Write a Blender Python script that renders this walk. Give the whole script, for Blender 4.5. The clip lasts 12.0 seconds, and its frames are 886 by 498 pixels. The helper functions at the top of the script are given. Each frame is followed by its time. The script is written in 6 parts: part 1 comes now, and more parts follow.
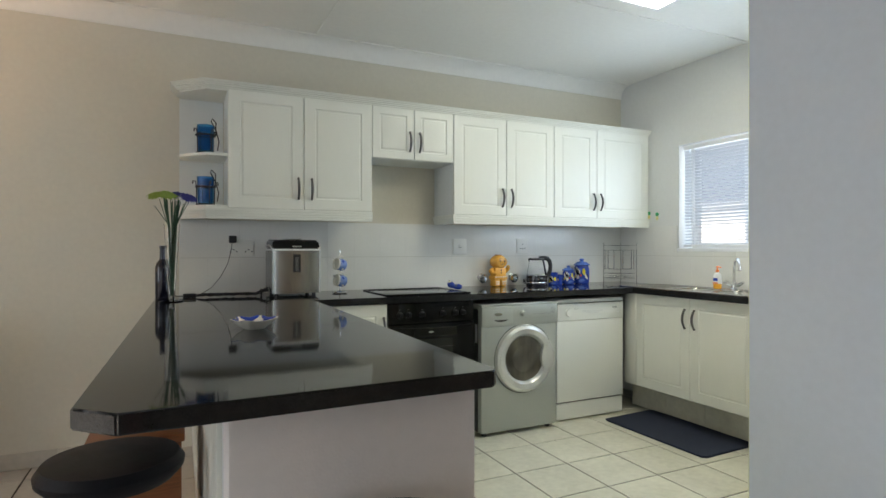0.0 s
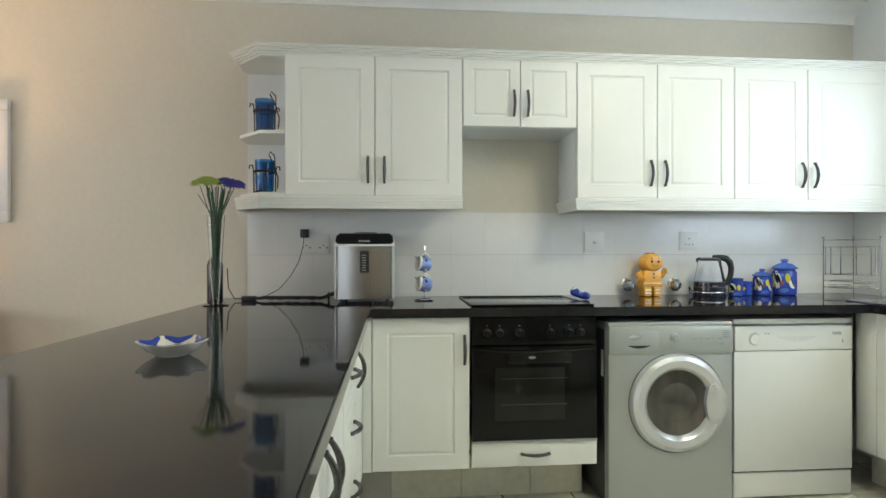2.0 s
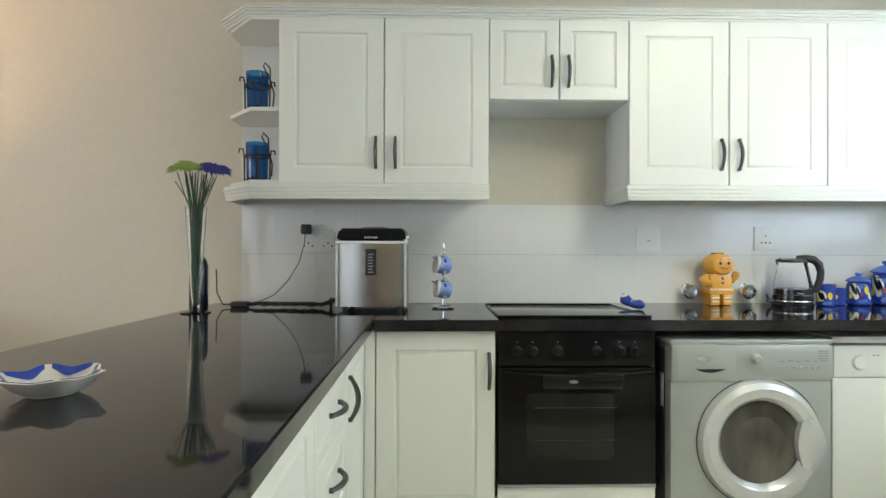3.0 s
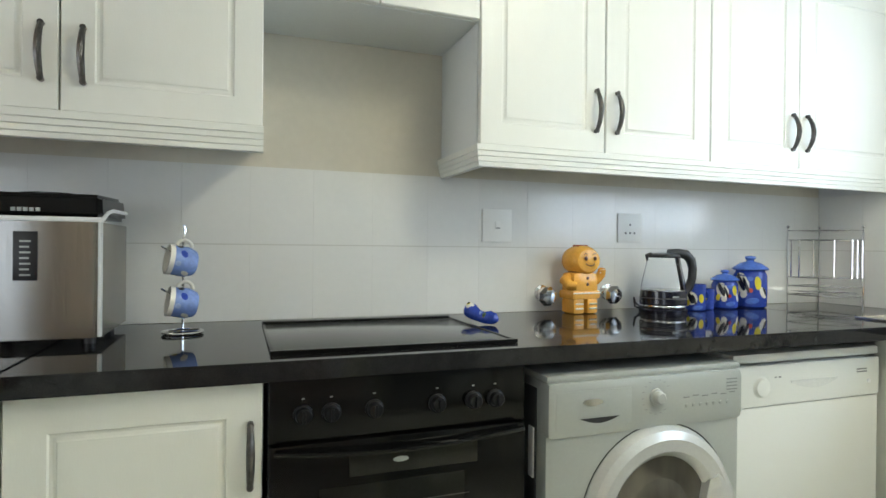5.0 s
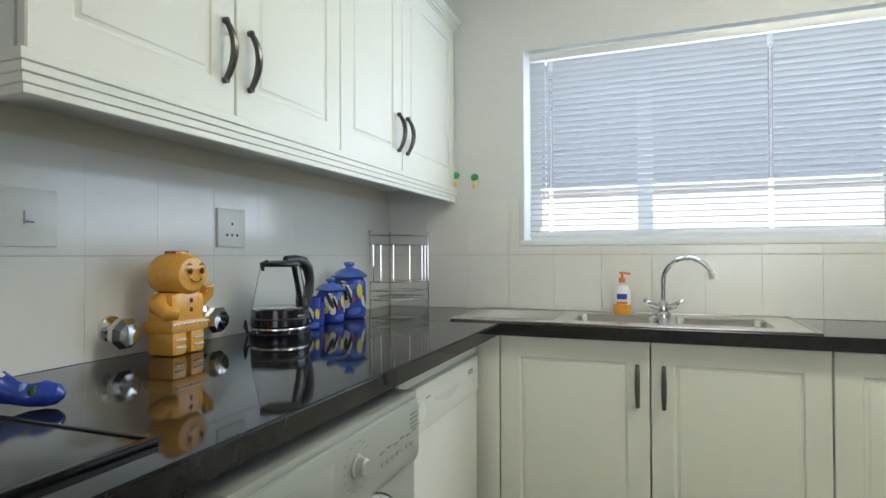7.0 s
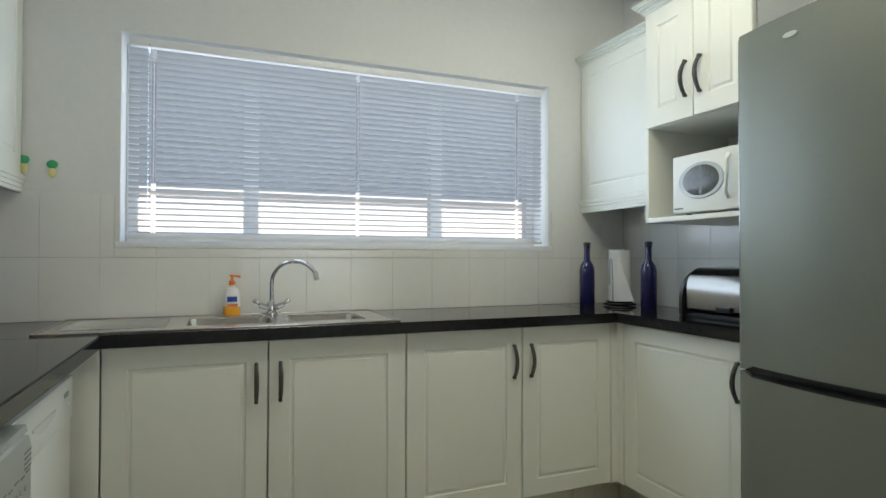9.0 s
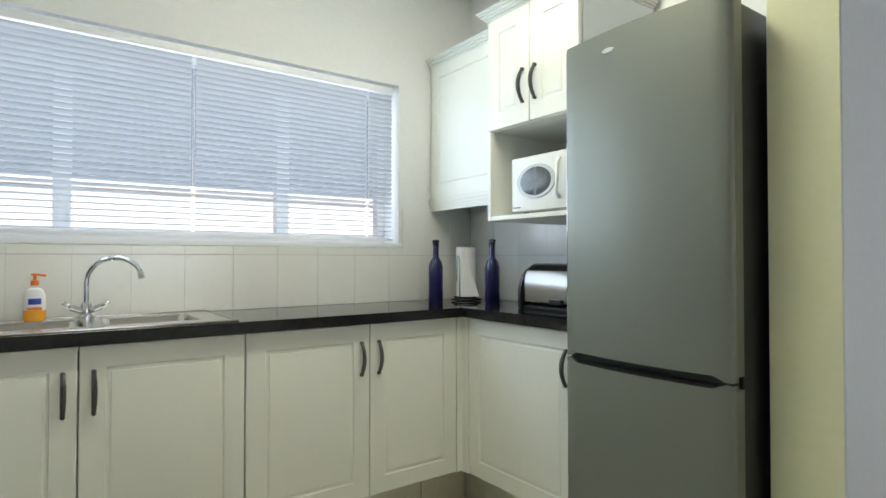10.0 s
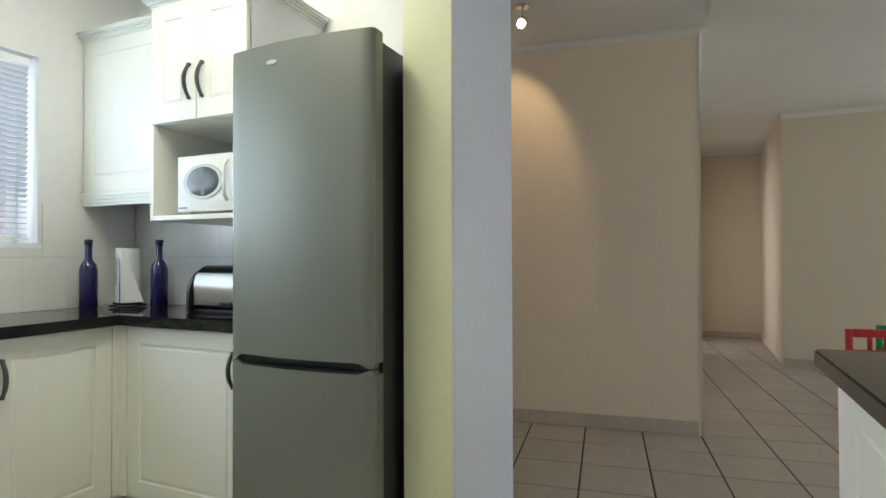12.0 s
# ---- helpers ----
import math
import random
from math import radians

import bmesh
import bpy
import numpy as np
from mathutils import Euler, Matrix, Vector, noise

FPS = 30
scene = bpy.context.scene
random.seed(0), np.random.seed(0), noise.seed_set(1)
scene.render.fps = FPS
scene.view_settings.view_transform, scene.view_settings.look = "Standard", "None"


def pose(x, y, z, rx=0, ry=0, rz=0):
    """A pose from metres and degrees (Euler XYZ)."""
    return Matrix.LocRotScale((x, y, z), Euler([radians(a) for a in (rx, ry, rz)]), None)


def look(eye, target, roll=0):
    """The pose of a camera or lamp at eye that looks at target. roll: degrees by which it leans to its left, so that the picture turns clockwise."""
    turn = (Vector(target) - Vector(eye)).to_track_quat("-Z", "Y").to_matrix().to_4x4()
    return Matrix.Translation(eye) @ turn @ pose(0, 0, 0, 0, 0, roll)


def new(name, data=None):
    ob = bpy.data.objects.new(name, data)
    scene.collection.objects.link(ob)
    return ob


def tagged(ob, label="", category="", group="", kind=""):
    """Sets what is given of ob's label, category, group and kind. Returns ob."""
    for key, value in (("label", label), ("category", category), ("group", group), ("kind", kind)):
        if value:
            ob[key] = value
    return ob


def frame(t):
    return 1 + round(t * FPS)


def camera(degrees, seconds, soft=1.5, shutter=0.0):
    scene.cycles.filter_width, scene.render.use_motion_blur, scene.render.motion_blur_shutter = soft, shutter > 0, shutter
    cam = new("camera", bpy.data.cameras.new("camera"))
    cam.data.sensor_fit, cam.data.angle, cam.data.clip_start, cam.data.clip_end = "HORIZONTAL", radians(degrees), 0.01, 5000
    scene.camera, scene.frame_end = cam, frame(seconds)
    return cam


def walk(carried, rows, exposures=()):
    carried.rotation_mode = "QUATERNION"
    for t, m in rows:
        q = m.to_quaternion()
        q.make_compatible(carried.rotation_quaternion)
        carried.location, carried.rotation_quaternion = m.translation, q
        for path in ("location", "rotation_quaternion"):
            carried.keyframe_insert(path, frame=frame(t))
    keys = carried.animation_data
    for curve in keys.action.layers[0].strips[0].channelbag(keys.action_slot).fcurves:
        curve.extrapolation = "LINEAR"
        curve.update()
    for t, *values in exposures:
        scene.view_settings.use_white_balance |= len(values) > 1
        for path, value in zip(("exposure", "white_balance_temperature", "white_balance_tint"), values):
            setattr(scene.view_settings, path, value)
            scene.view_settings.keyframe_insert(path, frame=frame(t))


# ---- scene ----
cam = camera(76.5, 12.0)
PATH = [
    (0, (0.339, 0.172, 1.202), (1.192, 1.98, 1.202), -0.0),
    (0.5, (0.584, 0.341, 1.192), (1.38, 2.175, 1.192), -0.0),
    (1, (0.808, 0.516, 1.187), (1.457, 2.408, 1.184), 0.0),
    (1.5, (0.977, 0.686, 1.181), (1.423, 2.636, 1.181), 0.0),
    (2, (1.116, 0.848, 1.175), (1.294, 2.84, 1.178), 0.0),
    (2.5, (1.177, 1.06, 1.167), (1.214, 3.06, 1.175), 0.1),
    (4.5, (1.364, 1.974, 1.157), (1.742, 3.938, 1.152), 0.6),
    (5, (1.409, 2.148, 1.145), (2.087, 4.029, 1.139), 0.6),
    (5.5, (1.449, 2.335, 1.119), (2.478, 4.049, 1.147), 0.4),
    (6, (1.484, 2.495, 1.126), (2.878, 3.929, 1.156), 0.1),
    (6.5, (1.483, 2.674, 1.153), (3.196, 3.707, 1.179), -0.0),
    (7, (1.52, 2.782, 1.146), (3.388, 3.497, 1.169), -0.2),
    (9, (1.434, 2.969, 1.149), (3.288, 2.22, 1.18), 0.1),
    (9.5, (1.439, 2.953, 1.144), (3.175, 1.96, 1.178), 0.1),
    (10, (1.424, 2.917, 1.132), (3.039, 1.738, 1.166), 0.0),
    (10.5, (1.404, 2.908, 1.132), (2.842, 1.518, 1.166), -0.0),
    (11, (1.374, 2.892, 1.141), (2.597, 1.31, 1.171), -0.1),
    (11.5, (1.332, 2.903, 1.145), (2.338, 1.174, 1.172), -0.2),
    (12, (1.28, 2.914, 1.146), (2.095, 1.088, 1.172), -0.2),
]
EXPOSURES = [(0, 0.15), (1.5, 0.42), (2.5, 0.6), (4.5, 0.62), (6, 0.42), (7, 0.12), (9, -0.42), (9.5, -0.3), (10.5, 0.25), (11.2, 0.25), (12, 0.1)]
walk(cam, [(t, look(eye, target, roll)) for t, eye, target, roll in PATH], exposures=EXPOSURES)

# ---- world, sun, large lights ----
world = bpy.data.worlds.new("world")
scene.world = world
world.use_nodes = True
sky = world.node_tree.nodes.new("ShaderNodeTexSky")
sky.sky_type, sky.sun_disc = "NISHITA", False
sky.air_density, sky.dust_density = 1.0, 6.0
sky.sun_elevation, sky.sun_rotation = radians(42), radians(247)
bg = world.node_tree.nodes["Background"]
bg.inputs["Strength"].default_value = 0.12
world.node_tree.links.new(sky.outputs[0], bg.inputs["Color"])
sun_data = bpy.data.lights.new("sun", "SUN")
sun_data.energy, sun_data.angle, sun_data.color = 5.0, radians(0.5), (1.0, 0.95, 0.88)
sun = new("sun", sun_data)
sun.matrix_world = look((0, 0, 0), (0.685, 0.29, -0.669))


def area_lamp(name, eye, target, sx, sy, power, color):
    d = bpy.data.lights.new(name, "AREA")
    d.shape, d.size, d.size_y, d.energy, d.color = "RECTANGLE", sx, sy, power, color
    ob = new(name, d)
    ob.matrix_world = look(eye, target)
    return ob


PANEL_POWER, LIVING_POWER, WINDOW_POWER = 10.5, 24.0, 12.0
area_lamp("ceiling_panel_lamp", (2.67, 1.965, 2.555), (2.67, 1.966, 0), 0.28, 1.14, PANEL_POWER, (1.0, 0.975, 0.66))
area_lamp("living_window_lamp", (-2.7, -3.72, 1.25), (-1.9, 0, 1.25), 2.6, 1.9, LIVING_POWER, (0.68, 0.83, 1.0))
# Added fill from an unseen west opening, placed to reach the hall wall.
area_lamp("west_window_lamp", (-4.55, 1.3, 1.3), (0, 1.3, 1.3), 2.2, 1.7, 42.0, (0.82, 0.90, 1.0))
area_lamp("kitchen_window_lamp", (3.802, 2.37, 1.6), (2.5, 2.37, 1.72), 1.8, 0.70, WINDOW_POWER, (0.64, 0.81, 1.0))
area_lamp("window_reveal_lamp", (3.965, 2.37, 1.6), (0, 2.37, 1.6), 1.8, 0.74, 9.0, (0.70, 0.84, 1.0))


# ---- materials ----
def mat(name, color, rough=0.5, metal=0.0, vary=0.08, scale=6.0, fine=120.0, bump=0.0, bump_scale=90.0, rand=0.0, stretch=(1, 1, 1), spec=0.5, coat=0.0, second=None):
    m = bpy.data.materials.new(name)
    m.use_nodes = True
    nt = m.node_tree
    b = nt.nodes["Principled BSDF"]
    b.inputs["Roughness"].default_value, b.inputs["Metallic"].default_value = rough, metal
    b.inputs["Specular IOR Level"].default_value = spec
    b.inputs["Coat Weight"].default_value = coat
    tc = nt.nodes.new("ShaderNodeTexCoord")
    mp = nt.nodes.new("ShaderNodeMapping")
    mp.inputs["Scale"].default_value = stretch
    nt.links.new(tc.outputs["Object"], mp.inputs[0])
    if rand:
        oi = nt.nodes.new("ShaderNodeObjectInfo")
        nt.links.new(oi.outputs["Random"], mp.inputs["Location"])
    big = nt.nodes.new("ShaderNodeTexNoise")
    big.inputs["Scale"].default_value, big.inputs["Detail"].default_value = scale, 5
    small = nt.nodes.new("ShaderNodeTexNoise")
    small.inputs["Scale"].default_value, small.inputs["Detail"].default_value = fine, 3
    for n in (big, small):
        nt.links.new(mp.outputs[0], n.inputs["Vector"])
    add = nt.nodes.new("ShaderNodeMath")
    add.operation = "ADD"
    nt.links.new(big.outputs[0], add.inputs[0])
    nt.links.new(small.outputs[0], add.inputs[1])
    last = add
    if rand:
        ra = nt.nodes.new("ShaderNodeMath")
        ra.operation = "MULTIPLY_ADD"
        ra.inputs[1].default_value = rand
        nt.links.new(oi.outputs["Random"], ra.inputs[0])
        nt.links.new(add.outputs[0], ra.inputs[2])
        last = ra
    mr = nt.nodes.new("ShaderNodeMapRange")
    mr.inputs["From Min"].default_value, mr.inputs["From Max"].default_value = 0.6, 1.4 + rand
    nt.links.new(last.outputs[0], mr.inputs[0])
    mix = nt.nodes.new("ShaderNodeMix")
    mix.data_type = "RGBA"
    lo = second or tuple(c * (1 - vary) for c in color)
    hi = tuple(min(1, c * (1 + vary)) for c in color)
    mix.inputs[6].default_value, mix.inputs[7].default_value = (*lo, 1), (*hi, 1)
    nt.links.new(mr.outputs[0], mix.inputs[0])
    nt.links.new(mix.outputs[2], b.inputs["Base Color"])
    rr = nt.nodes.new("ShaderNodeMapRange")
    rr.inputs["To Min"].default_value, rr.inputs["To Max"].default_value = rough * 0.85, min(1, rough * 1.2)
    nt.links.new(big.outputs[0], rr.inputs[0])
    nt.links.new(rr.outputs[0], b.inputs["Roughness"])
    if bump:
        bn = nt.nodes.new("ShaderNodeTexNoise")
        bn.inputs["Scale"].default_value = bump_scale
        nt.links.new(mp.outputs[0], bn.inputs["Vector"])
        bp = nt.nodes.new("ShaderNodeBump")
        bp.inputs["Strength"].default_value, bp.inputs["Distance"].default_value = bump, 0.002
        nt.links.new(bn.outputs[0], bp.inputs["Height"])
        nt.links.new(bp.outputs[0], b.inputs["Normal"])
    return m


def glass(name, color, rough=0.0, ior=1.45):
    m = bpy.data.materials.new(name)
    m.use_nodes = True
    b = m.node_tree.nodes["Principled BSDF"]
    b.inputs["Base Color"].default_value = (*color, 1)
    b.inputs["Roughness"].default_value, b.inputs["IOR"].default_value = rough, ior
    b.inputs["Transmission Weight"].default_value = 1.0
    return m


def glowing(name, color, strength):
    m = bpy.data.materials.new(name)
    m.use_nodes = True
    b = m.node_tree.nodes["Principled BSDF"]
    b.inputs["Emission Color"].default_value, b.inputs["Emission Strength"].default_value = (*color, 1), strength
    return m


WALL = mat("wall_plaster", (0.67, 0.63, 0.535), 0.75, vary=0.04, scale=1.5, fine=40, bump=0.14, bump_scale=160)
# Stub wall tinted blue to carry the daylight on its west side.
STUB_DAYLIT = mat("stub_plaster_daylight_tint", (0.76, 0.815, 0.90), 0.7, vary=0.03, scale=1.5, fine=40, bump=0.14, bump_scale=160)
# Far-wall plaster copy, warmed in colour to offset the bluish lamp light.
WALL_FAR = mat("far_plaster_light_warmed", (0.74, 0.665, 0.54), 0.75, vary=0.04, scale=1.5, fine=40, bump=0.14, bump_scale=160)
# Hall plaster copy, lightened and warmed where the lamps' light falls short.
WALL_LIT_WARM = mat("hall_plaster_lit_warm", (0.86, 0.755, 0.62), 0.75, vary=0.04, scale=1.5, fine=40, bump=0.14, bump_scale=160)
PEN_PAINT = mat("pale_rose_white_wall_paint", (0.83, 0.775, 0.765), 0.7, vary=0.03, scale=1.5, fine=40, bump=0.2, bump_scale=160)
# Stub end tinted yellow to carry the ceiling panel's light.
STUB_PANEL_LIT = mat("stub_plaster_panel_light_tint", (0.82, 0.825, 0.57), 0.7, vary=0.03, scale=1.5, fine=40, bump=0.3, bump_scale=160)
WALL_LIGHT = mat("wall_plaster_pale", (0.72, 0.725, 0.715), 0.7, vary=0.03, scale=1.5, fine=40, bump=0.3, bump_scale=160)
CEILING = mat("ceiling_paint", (0.82, 0.81, 0.77), 0.8, vary=0.03, scale=1.2, fine=30, bump=0.25, bump_scale=120)
DOOR = mat("cream_white_foil", (0.785, 0.79, 0.728), 0.36, vary=0.015, scale=2, fine=40, rand=0.15, bump=0.06, bump_scale=300, stretch=(1, 1, 0.3))
CARCASS = mat("white_melamine", (0.74, 0.76, 0.74), 0.45, vary=0.03)
RECESS_SHADE = mat("recess_shade_white", (0.66, 0.67, 0.64), 0.5)
GRANITE = mat("polished_black_granite", (0.016, 0.0155, 0.016), 0.05, vary=0.5, scale=45, fine=400, second=(0.008, 0.008, 0.009), spec=0.36, coat=0.0)
FLOOR_TILE = mat("cream_floor_tile", (0.72, 0.70, 0.59), 0.22, vary=0.15, scale=5, fine=30, rand=0.3, bump=0.12, bump_scale=14)
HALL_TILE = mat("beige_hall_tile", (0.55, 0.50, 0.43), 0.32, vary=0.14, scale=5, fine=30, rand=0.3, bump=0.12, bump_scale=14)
SPLASH = mat("glazed_splash_tile", (0.785, 0.785, 0.755), 0.14, vary=0.02, scale=7, fine=50, rand=0.05, bump=0.15, bump_scale=9)
GROUT = mat("tile_grout", (0.06, 0.05, 0.042), 0.9, vary=0.2, scale=20)
PALE_GROUT = mat("pale_grout", (0.60, 0.59, 0.55), 0.85)
STEEL = mat("brushed_steel", (0.36, 0.345, 0.32), 0.25, 0.97, vary=0.14, scale=4, fine=180, stretch=(1, 1, 0.04), bump=0.1, bump_scale=200)
FRIDGE = mat("silver_grey_fridge_paint", (0.215, 0.226, 0.198), 0.42, 0.45, vary=0.06, scale=3, fine=300, bump=0.1, bump_scale=700)
SILVER = mat("silver_plastic", (0.40, 0.42, 0.395), 0.36, 0.3, vary=0.03, scale=3)
PRINT = mat("grey_print", (0.24, 0.25, 0.24), 0.5)
SINK_STEEL = mat("satin_sink_steel", (0.60, 0.58, 0.54), 0.22, 0.95, vary=0.12, scale=8, fine=250, stretch=(1, 0.1, 1))
CHROME = mat("chrome", (0.75, 0.75, 0.76), 0.08, 1.0, vary=0.05)
GUNMETAL = mat("dark_pewter_handle", (0.11, 0.105, 0.10), 0.3, 0.85, vary=0.25, scale=60)
BLACK = mat("black_enamel", (0.005, 0.005, 0.005), 0.14, vary=0.2, scale=8, spec=0.24)
KNOB_BLACK = mat("matt_black_knob", (0.007, 0.007, 0.008), 0.4, vary=0.2, scale=20, spec=0.25)
BLACK_PLASTIC = mat("black_plastic", (0.018, 0.018, 0.02), 0.32, vary=0.2, scale=20)
HOB_GLASS = mat("hob_glass", (0.035, 0.036, 0.034), 0.12, vary=0.15, scale=12)
DARK_GLASS = mat("dark_oven_glass", (0.013, 0.013, 0.011), 0.05, vary=0.2, spec=0.3)
OVAL_GLASS = mat("grey_screened_glass", (0.10, 0.11, 0.115), 0.22, vary=0.2, scale=30)
# Brown-grey mottling in the colour stands in for reflections on the glass.
DRUM_GLASS = mat("drum_window_reflections", (0.085, 0.076, 0.062), 0.07, vary=0.3, scale=5, fine=9, second=(0.03, 0.028, 0.024), coat=0.8, stretch=(1.5, 0.5, 1))
APPLIANCE = mat("white_appliance", (0.74, 0.75, 0.71), 0.3, vary=0.008, scale=2)
WHITE = mat("white_plastic", (0.82, 0.82, 0.82), 0.35, vary=0.02)
PLATE = mat("ivory_socket_plastic", (0.83, 0.83, 0.79), 0.3, vary=0.02)
# Dark tone for the shade in the gaps beside the washing machine.
SIDE_SHADE = mat("dark_side_gap_shade", (0.05, 0.053, 0.052), 0.4, 0.2, vary=0.1)
RING_SILVER = mat("glossy_silver_ring", (0.64, 0.65, 0.635), 0.24, 0.4, vary=0.05)
PALE_SILVER = mat("pale_silver_plastic", (0.62, 0.64, 0.64), 0.3, 0.2, vary=0.04)
WHITE_GLOW = mat("window_frame_paint", (0.85, 0.86, 0.88), 0.4, vary=0.03)
def translucent(name, color, share):
    m = mat(name, color, 0.5, vary=0.04, scale=3)
    nt = m.node_tree
    tr = nt.nodes.new("ShaderNodeBsdfTranslucent")
    tr.inputs["Color"].default_value = (*color, 1)
    mx = nt.nodes.new("ShaderNodeMixShader")
    mx.inputs[0].default_value = share
    out = nt.nodes["Material Output"]
    nt.links.new(nt.nodes["Principled BSDF"].outputs[0], mx.inputs[1])
    nt.links.new(tr.outputs[0], mx.inputs[2])
    nt.links.new(mx.outputs[0], out.inputs["Surface"])
    return m


NAVY = mat("navy_rubber_backed_mat", (0.018, 0.024, 0.05), 0.95, vary=0.3, scale=30, fine=500, bump=0.9, bump_scale=500)
COBALT = mat("cobalt_glaze", (0.026, 0.062, 0.37), 0.12, vary=0.3, scale=14)
SEA_MIST = mat("misty_blue_glaze", (0.33, 0.42, 0.66), 0.18, vary=0.2, scale=30)
PALE_BLUE = mat("pale_blue_glaze", (0.20, 0.30, 0.62), 0.18, vary=0.25, scale=14)
YELLOW = mat("yellow_glaze", (0.72, 0.62, 0.05), 0.2)
CREAM_GLAZE = mat("cream_glaze", (0.78, 0.76, 0.68), 0.18, vary=0.05)
BLACK_GLAZE = mat("black_glaze", (0.01, 0.01, 0.02), 0.15)
RED_GLAZE = mat("red_glaze", (0.5, 0.05, 0.03), 0.2)
GINGER = mat("ginger_brown_glaze", (0.80, 0.40, 0.065), 0.22, vary=0.12, scale=18)
DARK_BROWN = mat("dark_brown_paint", (0.07, 0.02, 0.01), 0.3)
AQUA = glass("aqua_glass", (0.04, 0.30, 0.62), 0.03)
CLEAR = glass("clear_glass", (0.97, 0.985, 0.98), 0.0, 1.3)
JUG_GLASS = glass("thin_jug_glass", (0.98, 0.985, 0.985), 0.0, 1.09)
PANE = glass("window_pane_glass", (1, 1, 1), 0.0, 1.02)
NAVY_GLASS = mat("deep_blue_bottle_glass", (0.012, 0.011, 0.085), 0.12, vary=0.3, coat=0.5)
WIRE = mat("black_wrought_wire", (0.012, 0.012, 0.012), 0.4, 0.4)
LEATHER = mat("black_vinyl", (0.007, 0.007, 0.010), 0.5, spec=0.22, vary=0.3, scale=20, bump=0.35, bump_scale=250)
WOOD = mat("red_brown_wood", (0.26, 0.09, 0.03), 0.4, vary=0.3, scale=5, fine=60, stretch=(0.3, 0.3, 3), bump=0.2)
OAK = mat("mid_brown_wood", (0.30, 0.14, 0.06), 0.4, vary=0.3, scale=5, fine=60, stretch=(0.3, 0.3, 3), bump=0.2)
STEM = mat("dark_green_stem", (0.035, 0.09, 0.045), 0.5, vary=0.3, scale=30)
LIME = mat("lime_petal", (0.26, 0.36, 0.07), 0.6, vary=0.2, scale=60)
INDIGO = mat("indigo_petal", (0.03, 0.035, 0.22), 0.6, vary=0.3, scale=60)
ORANGE = mat("orange_plastic", (0.85, 0.22, 0.03), 0.3)
GREEN_TOY = mat("green_plastic", (0.05, 0.40, 0.16), 0.35)
RED_TOY = mat("red_plastic", (0.55, 0.02, 0.025), 0.3)
PAPER = mat("kitchen_paper", (0.80, 0.80, 0.79), 0.9, bump=0.5, bump_scale=120)
SHADE = translucent("lamp_shade_cloth", (0.75, 0.62, 0.42), 0.6)
SLAT = translucent("white_slat", (0.60, 0.62, 0.65), 0.22)
SEA = mat("painted_sea", (0.02, 0.16, 0.50), 0.5, vary=0.2, scale=12)
SKY_PAINT = mat("painted_sky", (0.04, 0.22, 0.62), 0.5, vary=0.15, scale=6)
YARD_WALL = mat("whitewashed_yard_wall", (0.86, 0.86, 0.86), 0.8, vary=0.02, scale=2)
YARD = mat("pale_yard_paving", (0.55, 0.53, 0.50), 0.9, vary=0.15, scale=2)
ROOF = mat("grey_roof_tile", (0.135, 0.165, 0.225), 0.8, vary=0.2, scale=3)
PANEL_GLOW = glowing("ceiling_panel_diffuser", (1.0, 0.99, 0.93), 9.0)
SPOT_GLOW = glowing("spot_bulb", (1.0, 0.86, 0.6), 25.0)


# ---- mesh tools ----
def box(bm, lo, hi, bevel=0.0):
    c = [(a + b) / 2 for a, b in zip(lo, hi)]
    s = [abs(b - a) for a, b in zip(lo, hi)]
    vs = bmesh.ops.create_cube(bm, size=1, matrix=Matrix.Translation(c) @ Matrix.Diagonal((*s, 1)))["verts"]
    if bevel:
        es = {e for v in vs for e in v.link_edges}
        bmesh.ops.bevel(bm, geom=list(es), offset=bevel, segments=2, affect="EDGES", profile=0.6)
    return bm


def boxes(*items, bevel=0.0):
    bm = bmesh.new()
    for lo, hi in items:
        box(bm, lo, hi, bevel)
    return bm


def prism(bm, pts, z0, z1):
    """A flat outline in x and y, raised from z0 to z1."""
    lo = [bm.verts.new((x, y, z0)) for x, y in pts]
    hi = [bm.verts.new((x, y, z1)) for x, y in pts]
    n = len(pts)
    bm.faces.new(lo[::-1]), bm.faces.new(hi)
    for i in range(n):
        bm.faces.new((lo[i], lo[(i + 1) % n], hi[(i + 1) % n], hi[i]))
    return bm


def tube(bm, pts, r, seg=8, closed=False, flat=1.0):
    pts = [Vector(p) for p in pts]
    n = len(pts)
    rings = []
    side = None
    for i, p in enumerate(pts):
        a = pts[(i - 1) % n] if closed or i else p
        b = pts[(i + 1) % n] if closed or i < n - 1 else p
        d = (b - a).normalized()
        if side is None:
            side = d.cross(Vector((0, 0, 1)) if abs(d.z) < 0.9 else Vector((1, 0, 0))).normalized()
        else:
            side = (side - d * side.dot(d)).normalized()
        up = d.cross(side)
        rad = r[i] if isinstance(r, (list, tuple)) else r
        rings.append([bm.verts.new(p + side * math.cos(2 * math.pi * k / seg) * rad + up * math.sin(2 * math.pi * k / seg) * rad * flat) for k in range(seg)])
    for i in range(n if closed else n - 1):
        a, b = rings[i], rings[(i + 1) % n]
        for k in range(seg):
            bm.faces.new((a[k], a[(k + 1) % seg], b[(k + 1) % seg], b[k]))
    if not closed:
        bm.faces.new(rings[0][::-1]), bm.faces.new(rings[-1])
    return bm


